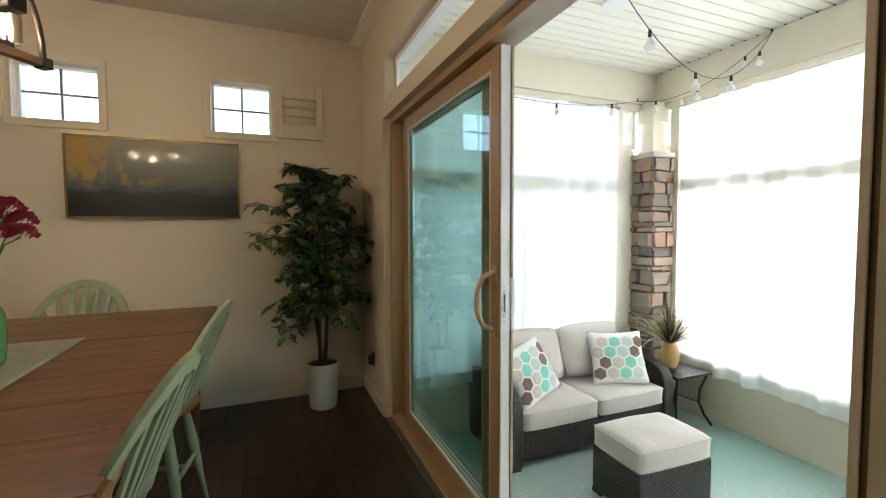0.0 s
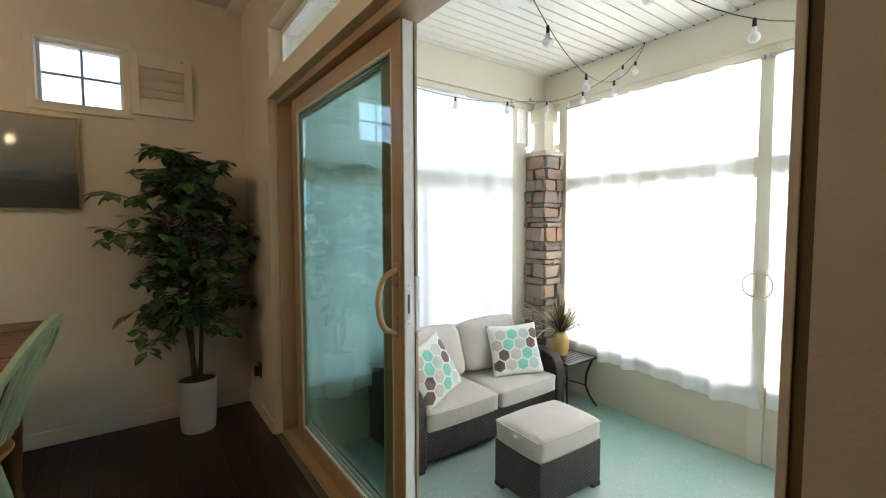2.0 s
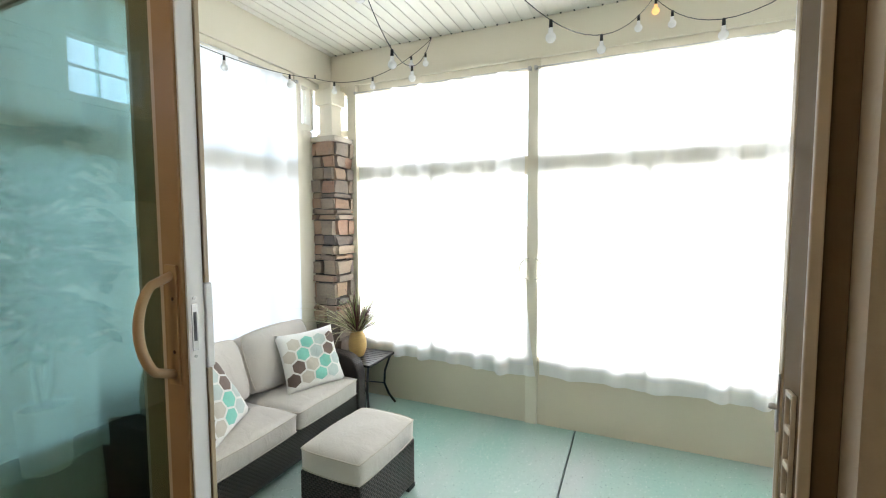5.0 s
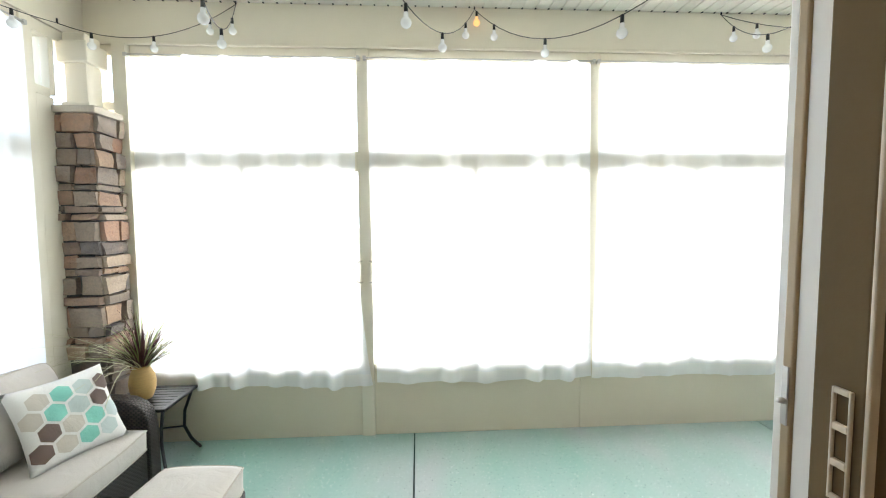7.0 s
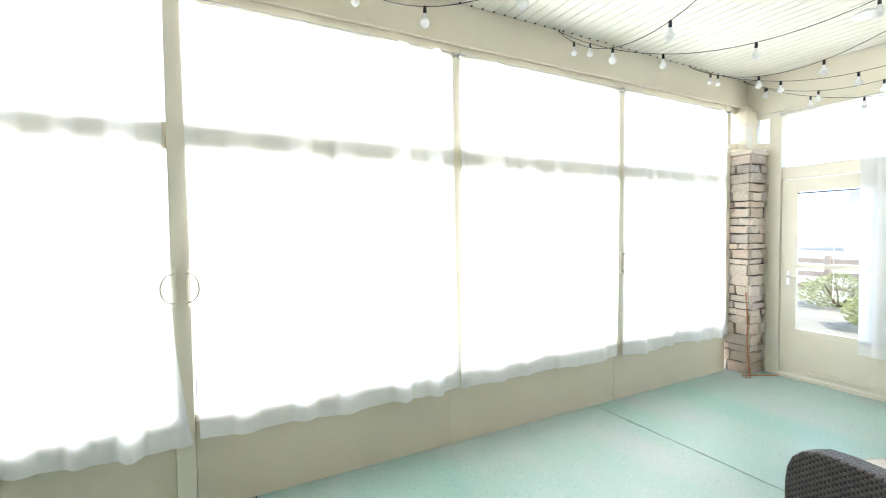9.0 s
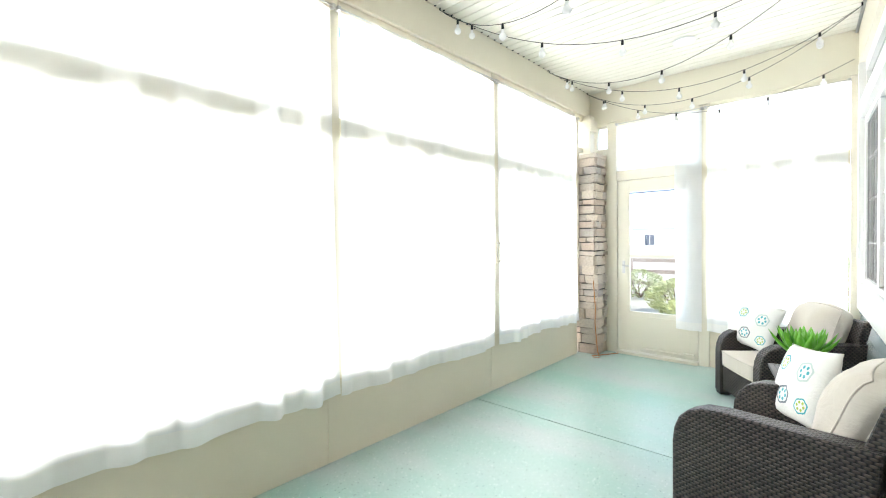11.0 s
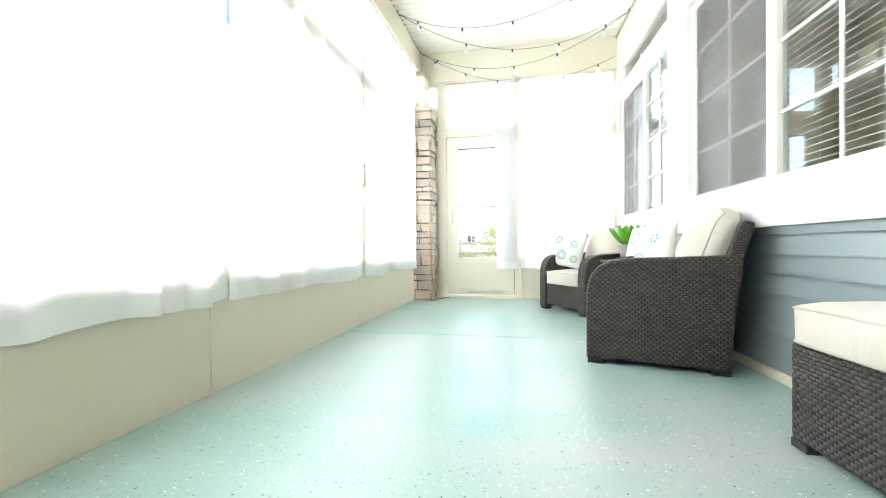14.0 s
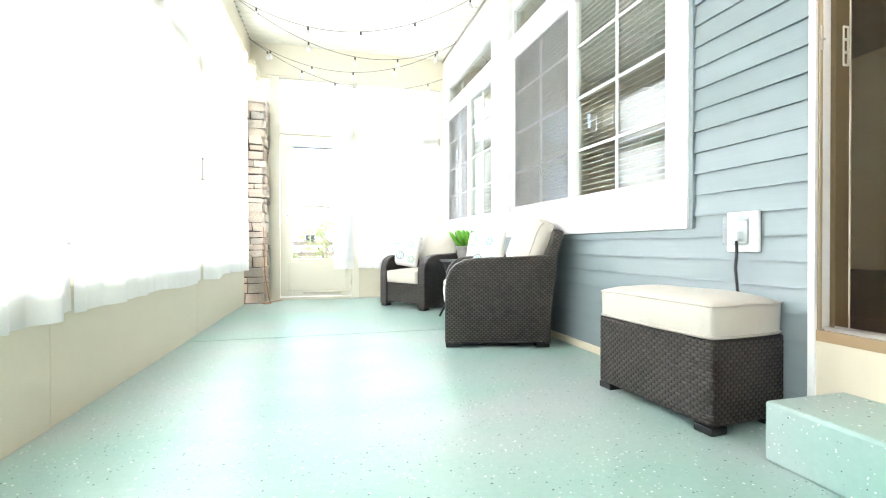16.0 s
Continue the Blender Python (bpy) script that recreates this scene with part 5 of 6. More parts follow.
# ---- curtains ----
def curtain(label, axis, plane, a0, a1, z0, z1, seed, amp=0.018, into=-1, gather=(0.0, 0.0), folds=9.0, droop=0.0, sway=(0.0, 0.0)):
    """A hanging sheet with soft folds and an uneven hem. gather: how far each lower side edge is drawn in."""
    rng = random.Random(seed)
    nu, nv = int((a1 - a0) * 46) + 12, 26
    waves = [(rng.uniform(0.6, 1.5) * folds, rng.uniform(0, 6), rng.uniform(0.4, 1.0)) for _ in range(4)]
    hem = [(rng.uniform(3, 11), rng.uniform(0, 6), rng.uniform(0.002, 0.009)) for _ in range(3)]
    bm = bmesh.new()
    grid = []
    for j in range(nv + 1):
        f = j / nv
        row = []
        for i in range(nu + 1):
            u = i / nu
            lo = a0 + gather[0] * f ** 1.5 + sway[0] * (math.sin(math.pi * f) * 0.35 - f ** 4)
            hi = a1 - gather[1] * f ** 1.5
            a = lo + (hi - lo) * u
            d = sum(k * math.sin(w * (a - a0) * 2 + p + 0.6 * f * math.sin(p)) for w, p, k in waves) / 2.2
            d = amp * d * (0.85 + 0.15 * f)
            down = sum(k * math.sin(w * a + p) for w, p, k in hem) * f ** 3
            pinch = 0.010 * math.sin(a * 62 + seed) * (1 - f) ** 10
            z = z1 - (z1 - z0) * f + down - droop * (1 - u) ** 0.5 * (0.55 + 0.45 * abs(math.sin(u * 17))) * (1 - f) ** 2
            held = min(1.0, (0.03 + min(a - lo, hi - a)) / 0.14)
            q = plane + into * (0.006 + held * (1.7 * max(0.0, d) + 0.25 * abs(d) + 0.006 + pinch))
            row.append(bm.verts.new((q, a, z) if axis == "x" else (a, q, z)))
        grid.append(row)
    for r0, r1 in zip(grid, grid[1:]):
        for i in range(nu):
            bm.faces.new((r0[i], r0[i + 1], r1[i + 1], r1[i])).smooth = True
    ob = tagged(part("curtain", bm, M_CURTAIN), label, "curtain", "white sheer curtains")
    # the doubled hem: a second layer on the room side of the lowest hand's breadth
    bm, rows = bmesh.new(), []
    for j in range(nv - 1, nv + 1):
        rows.append([v.co.copy() for v in ob.data.vertices[j * (nu + 1):(j + 1) * (nu + 1)]])
    def folded(k, f):
        p = rows[0][k].lerp(rows[1][k], f)
        p[0 if axis == "x" else 1] += into * 0.004
        return p
    strips = [[bm.verts.new(folded(k, f)) for k in range(nu + 1)] for f in (0.04, 0.5, 1.0)]
    for r0, r1 in zip(strips, strips[1:]):
        for k in range(nu):
            bm.faces.new((r0[k], r0[k + 1], r1[k + 1], r1[k])).smooth = True
    part("hem", bm, M_HEM, ob, "doubled white hem")
    return ob


def rod(axis, plane, a0, a1, z):
    ob = thing("curtain_rod", "thin white curtain rod with end brackets", "curtain rod", group="curtain rods")
    line = [(plane, a0, z), (plane, a1, z)] if axis == "x" else [(a0, plane, z), (a1, plane, z)]
    part("bar", tube(bmesh.new(), line, 0.006, 8), M_STEEL, ob)
    for a in (a0, a1):
        s = 1 if plane > 0 else -1
        b = one_box(*sorted((plane - 0.008 * s, (XE if axis == "x" else (YN if s > 0 else YS)) + 0.011 * -s)), a - 0.012, a + 0.012, z - 0.014, z + 0.014, 0.003) if axis == "x" else one_box(a - 0.012, a + 0.012, *sorted((plane - 0.008 * s, (YN if s > 0 else YS) - 0.011 * s)), z - 0.014, z + 0.014, 0.003)
        part("bracket", b, M_STEEL, ob)
    return ob


bays = [(1.415, 3.09, (0.0, 0.0), 0.085), (-0.43, 1.335, (-0.038, 0.04), 0.0), (-2.235, -0.50, (0.0, -0.03), -0.02), (-4.02, -2.30, (0.0, 0.0), 0.03)]
for k, (a0, a1, g, sw) in enumerate(bays):
    curtain("white sheer curtain hanging before a bright porch window", "x", XE - 0.012, a0, a1, 0.44, 2.985, 11 + k, 0.034, gather=g, folds=12, sway=(sw, 0.0))
    rod("x", XE - 0.045, a0 - 0.015, a1 + 0.015, 2.995)
curtain("white sheer curtain hanging behind the loveseat", "y", YN - 0.03, 1.72, 3.86, 0.47, 2.985, 23, 0.055, folds=5)
rod("y", YN - 0.05, 1.70, 3.86, 2.995)
curtain("white sheer curtain drawn aside over the porch door", "y", YS + 0.014, 3.085, 3.37, 0.40, 2.92, 31, 0.026, into=1, gather=(0.0, 0.02), folds=16)
curtain("white sheer curtain hanging beside the porch door", "y", YS + 0.014, 1.875, 3.03, 0.42, 2.92, 37, 0.05, into=1, folds=9, droop=0.14)
rod("y", YS + 0.055, 3.08, 4.03, 2.93)
rod("y", YS + 0.055, 1.87, 3.045, 2.93)


M_HOLD = surface("cream_plastic", (0.50, 0.46, 0.37), 0.4, 0.04, 4, 80, 0.03)


def holdback(y, flip):
    ob = thing("curtain_holdback", "white looped curtain holdback on a window post", "holdback", pose(XE - 0.014, y, 1.35), "curtain holdbacks")
    pts = [(-0.012, 0, 0.085)] + [(-0.03 - 0.03 * math.sin(math.pi * k / 12), flip * 0.062 * math.sin(math.pi * k / 12), 0.085 * math.cos(math.pi * k / 12)) for k in range(13)] + [(-0.012, 0, -0.085)]
    part("loop", tube(bmesh.new(), pts, 0.0055, 8), M_HOLD, ob)
    part("back_plate", one_box(-0.012, 0.0, -0.009, 0.009, -0.11, 0.11, 0.003), M_TRIM, ob)


holdback(1.402, 1)
holdback(1.338, -1)
holdback(-2.27, 1)
holdback(-2.30, -1)

# ---- string lights ----
M_BULB = cloth("frosted_bulb", (0.90, 0.90, 0.88), 0.45)
M_BULB.node_tree.nodes["Principled BSDF"].inputs["Roughness"].default_value = 0.2
M_AMBER = surface("amber_bulb", (0.80, 0.55, 0.28), 0.2, 0.1)
M_AMBER.node_tree.nodes["Principled BSDF"].inputs["Emission Color"].default_value = (1.0, 0.55, 0.18, 1)
M_AMBER.node_tree.nodes["Principled BSDF"].inputs["Emission Strength"].default_value = 0.8
M_FIL = surface("bulb_white", (0.85, 0.83, 0.78), 0.4, 0.03)
HE = [(XE - 0.02, y, ZC - 0.02) for y in (2.30, 0.50, -1.49, -3.33, -4.36)]
HW = [(XH + 0.05 + max(0, 0.343 - y) * 0.0437, y, ZC - 0.06) for y in (1.50, -0.55, -2.40, -3.75)]
bulb_body = bulb_cap = None


def strand(p0, p1, sag, bulbs, first=0.5, lit=False):
    """One span of the light string, hung slack between two hooks."""
    global bulb_body, bulb_cap
    p0, p1 = Vector(p0), Vector(p1)
    at = lambda f: p0.lerp(p1, f) - Vector((0, 0, 4 * sag * f * (1 - f)))
    ob = thing("string_light", "black festoon cable with white globe bulbs under the ceiling", "string lights", group="festoon strings")
    part("cable", tube(bmesh.new(), [at(k / 24) for k in range(25)], 0.0026, 6), M_BLACK, ob)
    part("hook", tube(bmesh.new(), [at(0), at(0) + Vector((0, 0, 0.03))], 0.006, 6), M_BLACK, ob)
    if bulb_body is None:
        bulb_body = mesh_of("bulb", lathe(bmesh.new(), [(0.010, -0.035)] + [(0.024 * math.sin(math.pi * (0.16 + 0.84 * k / 10)), -0.056 - 0.021 + 0.024 * math.cos(math.pi * (0.16 + 0.84 * k / 10))) for k in range(10)] + [(0.0002, -0.101)], 16), M_BULB)
        bulb_cap = mesh_of("socket", lathe(bmesh.new(), [(0.004, 0.004), (0.008, 0.0), (0.009, -0.03), (0.008, -0.036), (0.0002, -0.036)], 12), M_BLACK)
    for k in range(bulbs):
        q = at((k + first) / bulbs)
        s = part("socket", bulb_cap, None, ob, m=Matrix.Translation(q) @ Matrix.Scale(1.08, 4))
        part("bulb", bulb_body, None, s, "white frosted globe bulb")
    if lit:
        s = part("socket", bulb_cap, None, ob, m=Matrix.Translation(at(0.012)) @ Matrix.Scale(1.08, 4))
        amber = bulb_body.copy()
        amber.materials.clear()
        amber.materials.append(M_AMBER)
        part("bulb", amber, None, s, "dimly lit amber globe bulb")


strand((2.1, YN - 0.1, 3.02), (4.02, YN - 0.12, 3.06), 0.10, 3)
strand((4.02, YN - 0.12, 3.06), HE[0], 0.16, 3)
strand(HE[0], HW[0], 0.62, 5)
strand(HW[0], HE[1], 0.62, 5)
strand(HE[1], HW[1], 0.64, 5, lit=True)
strand(HW[1], HE[2], 0.58, 5)
strand(HE[2], HW[2], 0.50, 5)
strand(HW[2], HE[3], 0.45, 5)
strand(HE[3], HW[3], 0.42, 5)
strand(HW[3], HE[4], 0.40, 5)
strand(HE[4], (XH + 0.26, YS + 0.1, 3.1), 0.36, 6)

# ---- ceiling cans, outlet, cords ----
for x, y in ((2.92, 2.46), (3.06, -3.56)):
    can = thing("recessed_light", "white round recessed ceiling light, switched off", "ceiling light", pose(x, y, ZC), "recessed lights")
    part("trim_ring", lathe(bmesh.new(), [(0.075, -0.001), (0.10, -0.004), (0.102, -0.010), (0.098, -0.014), (0.078, -0.012)], 32), M_WHITE, can)
    part("lamp_face", lathe(bmesh.new(), [(0.0002, -0.006), (0.076, -0.006)], 32), M_FIL, can, "frosted lamp face")
outlet = thing("outdoor_outlet", "weatherproof outlet with a clear cover and a plugged cord", "outlet", SKEW @ pose(XH + 0.002, 0.115, 0.775))
part("plate", one_box(0, 0.02, -0.071, 0.071, -0.088, 0.088, 0.004), M_VINYL, outlet, "cream mounting plate")
part("cover", one_box(0.021, 0.085, -0.045, 0.04, -0.06, 0.065, 0.012, 3), glass("clear_plastic", (0.82, 0.85, 0.85), 2.0), outlet, "clear plastic bubble cover")
part("socket_face", one_box(0.021, 0.03, -0.03, 0.03, -0.05, 0.05, 0.003), M_WHITE, outlet)
part("plug", one_box(0.031, 0.065, -0.015, 0.015, -0.04, 0.0, 0.006), M_WHITE, outlet)
part("cord", tube(bmesh.new(), [(0.05, 0, -0.04), (0.05, 0.002, -0.09), (0.055, 0.0, -0.16), (0.06, 0.015, -0.26), (0.05, 0.03, -0.42), (0.045, 0.03, -0.76)], 0.006, 8), M_BLACK, outlet, "black cord")
M_ORANGE = surface("orange_cord", (0.42, 0.17, 0.06), 0.5, 0.1)
cord = part("extension_cord", tube(bmesh.new(), [(4.19, -4.05, 0.95), (4.185, -4.07, 0.75), (4.17, -4.06, 0.6), (4.185, -4.08, 0.42), (4.16, -4.05, 0.28), (4.13, -4.02, 0.10), (4.10, -4.0, 0.012), (4.16, -3.98, 0.012), (4.2, -4.03, 0.012), (4.15, -4.1, 0.012), (4.0, -4.36, 0.012)], 0.006, 8), M_ORANGE)
tagged(cord, "orange extension cord coiled beside the stone pillar", "cord")
cord = part("extension_cord", tube(bmesh.new(), [(1.66, 0.28, 0.012), (1.70, 0.325, 0.012), (1.69, 0.335, 0.05), (1.65, 0.33, 0.075), (1.62, 0.31, 0.03), (1.63, -0.2, 0.012), (1.65, -1.0, 0.012)], 0.006, 8), M_ORANGE)
tagged(cord, "orange extension cord behind the long ottoman", "cord")

# ---- dining room ----
M_SAGE = surface("sage_paint", (0.27, 0.32, 0.19), 0.45, 0.22, 6, 40, 0.15, stretch=(1, 1, 0.3))
M_SEAT = wood("honey_seat", (0.20, 0.085, 0.03), (0.36, 0.17, 0.07), 0.35, "x", 30)
M_TABLE = wood("table_wood", (0.078, 0.027, 0.007), (0.215, 0.080, 0.020), 0.33, "x", 26, 0.2, 0.0)
M_EDGE = wood("table_edge", (0.26, 0.11, 0.035), (0.42, 0.20, 0.07), 0.35, "y", 26, 0.1)
M_RUNNER = cloth("woven_runner", (0.36, 0.36, 0.28), 0.0, 0.0, 260)
M_GVASE = surface("green_glaze", (0.10, 0.26, 0.10), 0.15, 0.15, 5, 40, 0.05, coat=0.5)
M_PETAL = surface("red_petal", (0.25, 0.009, 0.024), 0.6, 0.3, 14, 60, 0.2)
M_STEM = surface("plant_stem", (0.08, 0.15, 0.04), 0.6, 0.2)
M_BARK = surface("ficus_bark", (0.10, 0.055, 0.03), 0.85, 0.3, 12, 60, 0.5, stretch=(1, 1, 0.3))
M_LEAF = surface("ficus_leaf", (0.055, 0.12, 0.03), 0.28, 0.5, 3, 30, 0.1)
M_POT = surface("pale_ceramic", (0.50, 0.49, 0.45), 0.5, 0.08, 5, 60, 0.15)
M_GOLD = surface("aged_gold", (0.30, 0.20, 0.09), 0.4, 0.2, 8, 60, 0.1, metal=0.8)
M_BRONZE = surface("dark_bronze", (0.03, 0.022, 0.018), 0.4, 0.2, 8, 60, 0.1, metal=0.6)
M_BEAM = wood("fixture_wood", (0.05, 0.022, 0.01), (0.14, 0.065, 0.03), 0.5, "x", 40)

TX0, TX1, TY0, TY1, TZ = -0.86, 0.27, 0.55, 3.38, 1.28
table = thing("dining_table", "tall plank-topped dining table in warm brown wood", "table")
y, k = TY0, 0
rng = random.Random(3)
while y < TY1 - 0.02:
    step = min((0.30, 0.24, 0.33, 0.27)[k % 4], TY1 - y)
    if TY1 - y - step < 0.08:
        step = TY1 - y
    part("plank", one_box(TX0, TX1, y + 0.0018, y + step - 0.0018, TZ - 0.028, TZ + rng.uniform(-0.0008, 0.0008), 0.0025), M_TABLE, table)
    y, k = y + step, k + 1
part("edge_board", one_box(TX1 - 0.06, TX1 - 0.004, TY0 + 0.01, TY1 - 0.01, TZ - 0.062, TZ - 0.0285, 0.003), M_EDGE, table, "paler worn edge board")
for q in ((TX0 + 0.08, TX0 + 0.105, TY0 + 0.1, TY1 - 0.1), (TX1 - 0.105, TX1 - 0.08, TY0 + 0.1, TY1 - 0.1), (TX0 + 0.106, TX1 - 0.106, TY0 + 0.1, TY0 + 0.125), (TX0 + 0.106, TX1 - 0.106, TY1 - 0.125, TY1 - 0.1)):
    part("apron", one_box(*q, TZ - 0.16, TZ - 0.0635, 0.003), M_TABLE, table)
for x in (TX0 + 0.14, TX1 - 0.14):
    for yy in (TY0 + 0.16, TY1 - 0.16):
        part("leg", lathe(bmesh.new(), [(0.03, ZF), (0.036, ZF + 0.03), (0.028, ZF + 0.06), (0.042, ZF + 0.3), (0.05, ZF + 0.5), (0.035, ZF + 0.6), (0.05, ZF + 0.64), (0.05, TZ - 0.0635)], 18, (x, yy, 0)), M_TABLE, table)
bm = bmesh.new()
nu, nv = 14, 60
grid = [[bm.verts.new((-0.225 - 0.36 * i / nu, 2.62 - 1.9 * j / nv, TZ + 0.0045 + 0.0012 * math.sin(i * 1.7 + j * 0.9))) for i in range(nu + 1)] for j in range(nv + 1)]
low = [[bm.verts.new((v.co.x, v.co.y, TZ + 0.0015)) for v in row] for row in grid]
for j in range(nv):
    for i in range(nu):
        bm.faces.new((grid[j][i], grid[j][i + 1], grid[j + 1][i + 1], grid[j + 1][i])).smooth = True
        bm.faces.new((low[j][i], low[j + 1][i], low[j + 1][i + 1], low[j][i + 1]))
for j in range(nv):
    bm.faces.new((grid[j][0], grid[j + 1][0], low[j + 1][0], low[j][0]))
    bm.faces.new((grid[j][nu], low[j][nu], low[j + 1][nu], grid[j + 1][nu]))
for i in range(nu):
    bm.faces.new((grid[0][i], low[0][i], low[0][i + 1], grid[0][i + 1]))
    bm.faces.new((grid[nv][i], grid[nv][i + 1], low[nv][i + 1], low[nv][i]))
tagged(part("table_runner", bm, M_RUNNER), "grey green woven runner lying on the dining table", "table runner")

# bow-back counter chairs
def slat_bar(a, b):
    """A flat back slat, a little wider at its middle."""
    bm, rows = bmesh.new(), []
    for f, w in ((0, 0.011), (0.25, 0.015), (0.6, 0.017), (1, 0.012)):
        p = Vector(a).lerp(Vector(b), f) + Vector((0, 0.006 * math.sin(math.pi * f), 0))
        rows.append([bm.verts.new(p + Vector((sx * w, sy * 0.007, 0))) for sx, sy in ((-1, -1), (1, -1), (1, 1), (-1, 1))])
    for r0, r1 in zip(rows, rows[1:]):
        for i in range(4):
            bm.faces.new((r0[i], r0[(i + 1) % 4], r1[(i + 1) % 4], r1[i]))
    bm.faces.new(rows[0][::-1])
    bm.faces.new(rows[-1])
    return bevelled(bm, 0.002, 1)


def dining_chair(m):
    """Faces +y; the seat's middle over the origin."""
    ob = thing("dining_chair", "sage painted bow-back chair with a honey wood seat", "chair", m, "chairs round the table")
    H = 0.62
    bm = bmesh.new()
    lathe(bm, [(0.15, H - 0.038), (0.195, H - 0.03), (0.208, H - 0.015), (0.203, H - 0.003), (0.17, H - 0.002), (0.09, H - 0.009), (0.0002, H - 0.012)], 36)
    for v in bm.verts:
        v.co.y *= 0.96 if v.co.y > 0 else 1.02
    part("seat", bm, M_SEAT, ob, "honey stained round seat")
    top, lean, half = 0.462, 0.20, 0.275
    bow = lambda a: (half * math.cos(a) * (1.0 if math.sin(a) > 0.3 else 0.80 + 0.20 * math.sin(a) / 0.3), -0.15 - lean * max(0, math.sin(a)), H - 0.01 + top * max(0.0, math.sin(a)) ** 0.75)
    bm = bmesh.new()
    ring = []
    for k in range(29):
        a = math.pi * k / 28
        p, q = Vector(bow(a)), Vector((math.cos(a), -0.25 * math.sin(a), math.sin(a))).normalized()
        back = Vector((0, -0.96, -0.28))
        wide = 0.017 + 0.008 * math.sin(a)
        ring.append([bm.verts.new(p + q * s * wide + back * d * 0.011) for s, d in ((-1, -1), (1, -1), (1, 1), (-1, 1))])
    for r0, r1 in zip(ring, ring[1:]):
        for i in range(4):
            bm.faces.new((r0[i], r0[(i + 1) % 4], r1[(i + 1) % 4], r1[i]))
    bm.faces.new(ring[0][::-1])
    bm.faces.new(ring[-1])
    bevelled(bm, 0.003)
    part("back_bow", bm, M_SAGE, ob)
    for k in range(7):
        u = -0.8 + 1.6 * k / 6
        x, y, z = bow(math.acos(u * 0.98))
        part("spindle", slat_bar((u * 0.165, -0.165, H - 0.012), (x, y, z)), M_SAGE, ob)
    feet = {}
    for sx in (-1, 1):
        for sy in (-1, 1):
            a, b = Vector((sx * 0.11, sy * 0.11, H - 0.03)), Vector((sx * 0.185, sy * 0.185 , 0.0))
            feet[sx, sy] = (a, b)
            part("leg", tube(bmesh.new(), [a, a.lerp(b, 0.12), a.lerp(b, 0.35), a.lerp(b, 0.6), a.lerp(b, 0.66), b], [0.014, 0.018, 0.024, 0.02, 0.016, 0.012], 10), M_SAGE, ob)
    for f, pairs in ((0.62, (((-1, -1), (-1, 1)), ((1, -1), (1, 1)))), (0.74, (((-1, 1), (1, 1)),)), (0.5, (((-1, -1), (1, -1)),))):
        for p, q in pairs:
            s, e = feet[p][0].lerp(feet[p][1], f), feet[q][0].lerp(feet[q][1], f)
            part("stretcher", tube(bmesh.new(), [s, s.lerp(e, 0.5), e], [0.009, 0.014, 0.009], 8), M_SAGE, ob)
    return ob


chair = dining_chair(pose(0.07, 2.40, ZF, 0, 0, 82))
copy_thing(chair, pose(0.045, 1.45, ZF, 0, 0, 81))
copy_thing(chair, pose(-0.555, 3.35, ZF, 0, 0, 180))

# vase of red flowers
vs = thing("flower_vase", "green glazed bottle vase with deep red flowers on the table", "vase", pose(-0.41, 2.22, TZ + 0.006))
part("vase", lathe(bmesh.new(), [(0.05, 0.0), (0.058, 0.02), (0.066, 0.12), (0.06, 0.2), (0.035, 0.26), (0.026, 0.31), (0.03, 0.33), (0.024, 0.325), (0.02, 0.28)], 28), M_GVASE, vs)
rng = random.Random(12)
for k in range(7):
    a = k * 2.4
    tip = Vector((0.05 + 0.13 * math.cos(a) * (0.3 + 0.12 * k), 0.13 * math.sin(a) * (0.3 + 0.12 * k), 0.60 - 0.02 * k + rng.uniform(-0.03, 0.03)))
    part("stem", tube(bmesh.new(), [(0, 0, 0.29), tip * 0.6 + Vector((0, 0, 0.17)), tip], 0.003, 6), M_STEM, vs)
    bm = bmesh.new()
    for i in range(46):
        h, e = i * 2.399, 0.15 + 1.35 * i / 46
        d = Vector((math.cos(h) * math.sin(e), math.sin(h) * math.sin(e), math.cos(e)))
        s = d.orthogonal().normalized()
        c = tip + d * 0.028
        o = tip + d * (0.055 + rng.uniform(-0.006, 0.008))
        wv = 0.016 + rng.uniform(0, 0.006)
        v = [bm.verts.new(q) for q in (c, c.lerp(o, 0.6) + s * wv, o, c.lerp(o, 0.6) - s * wv, c.lerp(o, 0.65) + d * 0.008)]
        for t3 in ((0, 1, 4), (1, 2, 4), (2, 3, 4), (3, 0, 4)):
            bm.faces.new([v[t] for t in t3])
    tagged(part("blossom", bm, M_PETAL, vs, "deep red ruffled blossom"), kind="stuff")

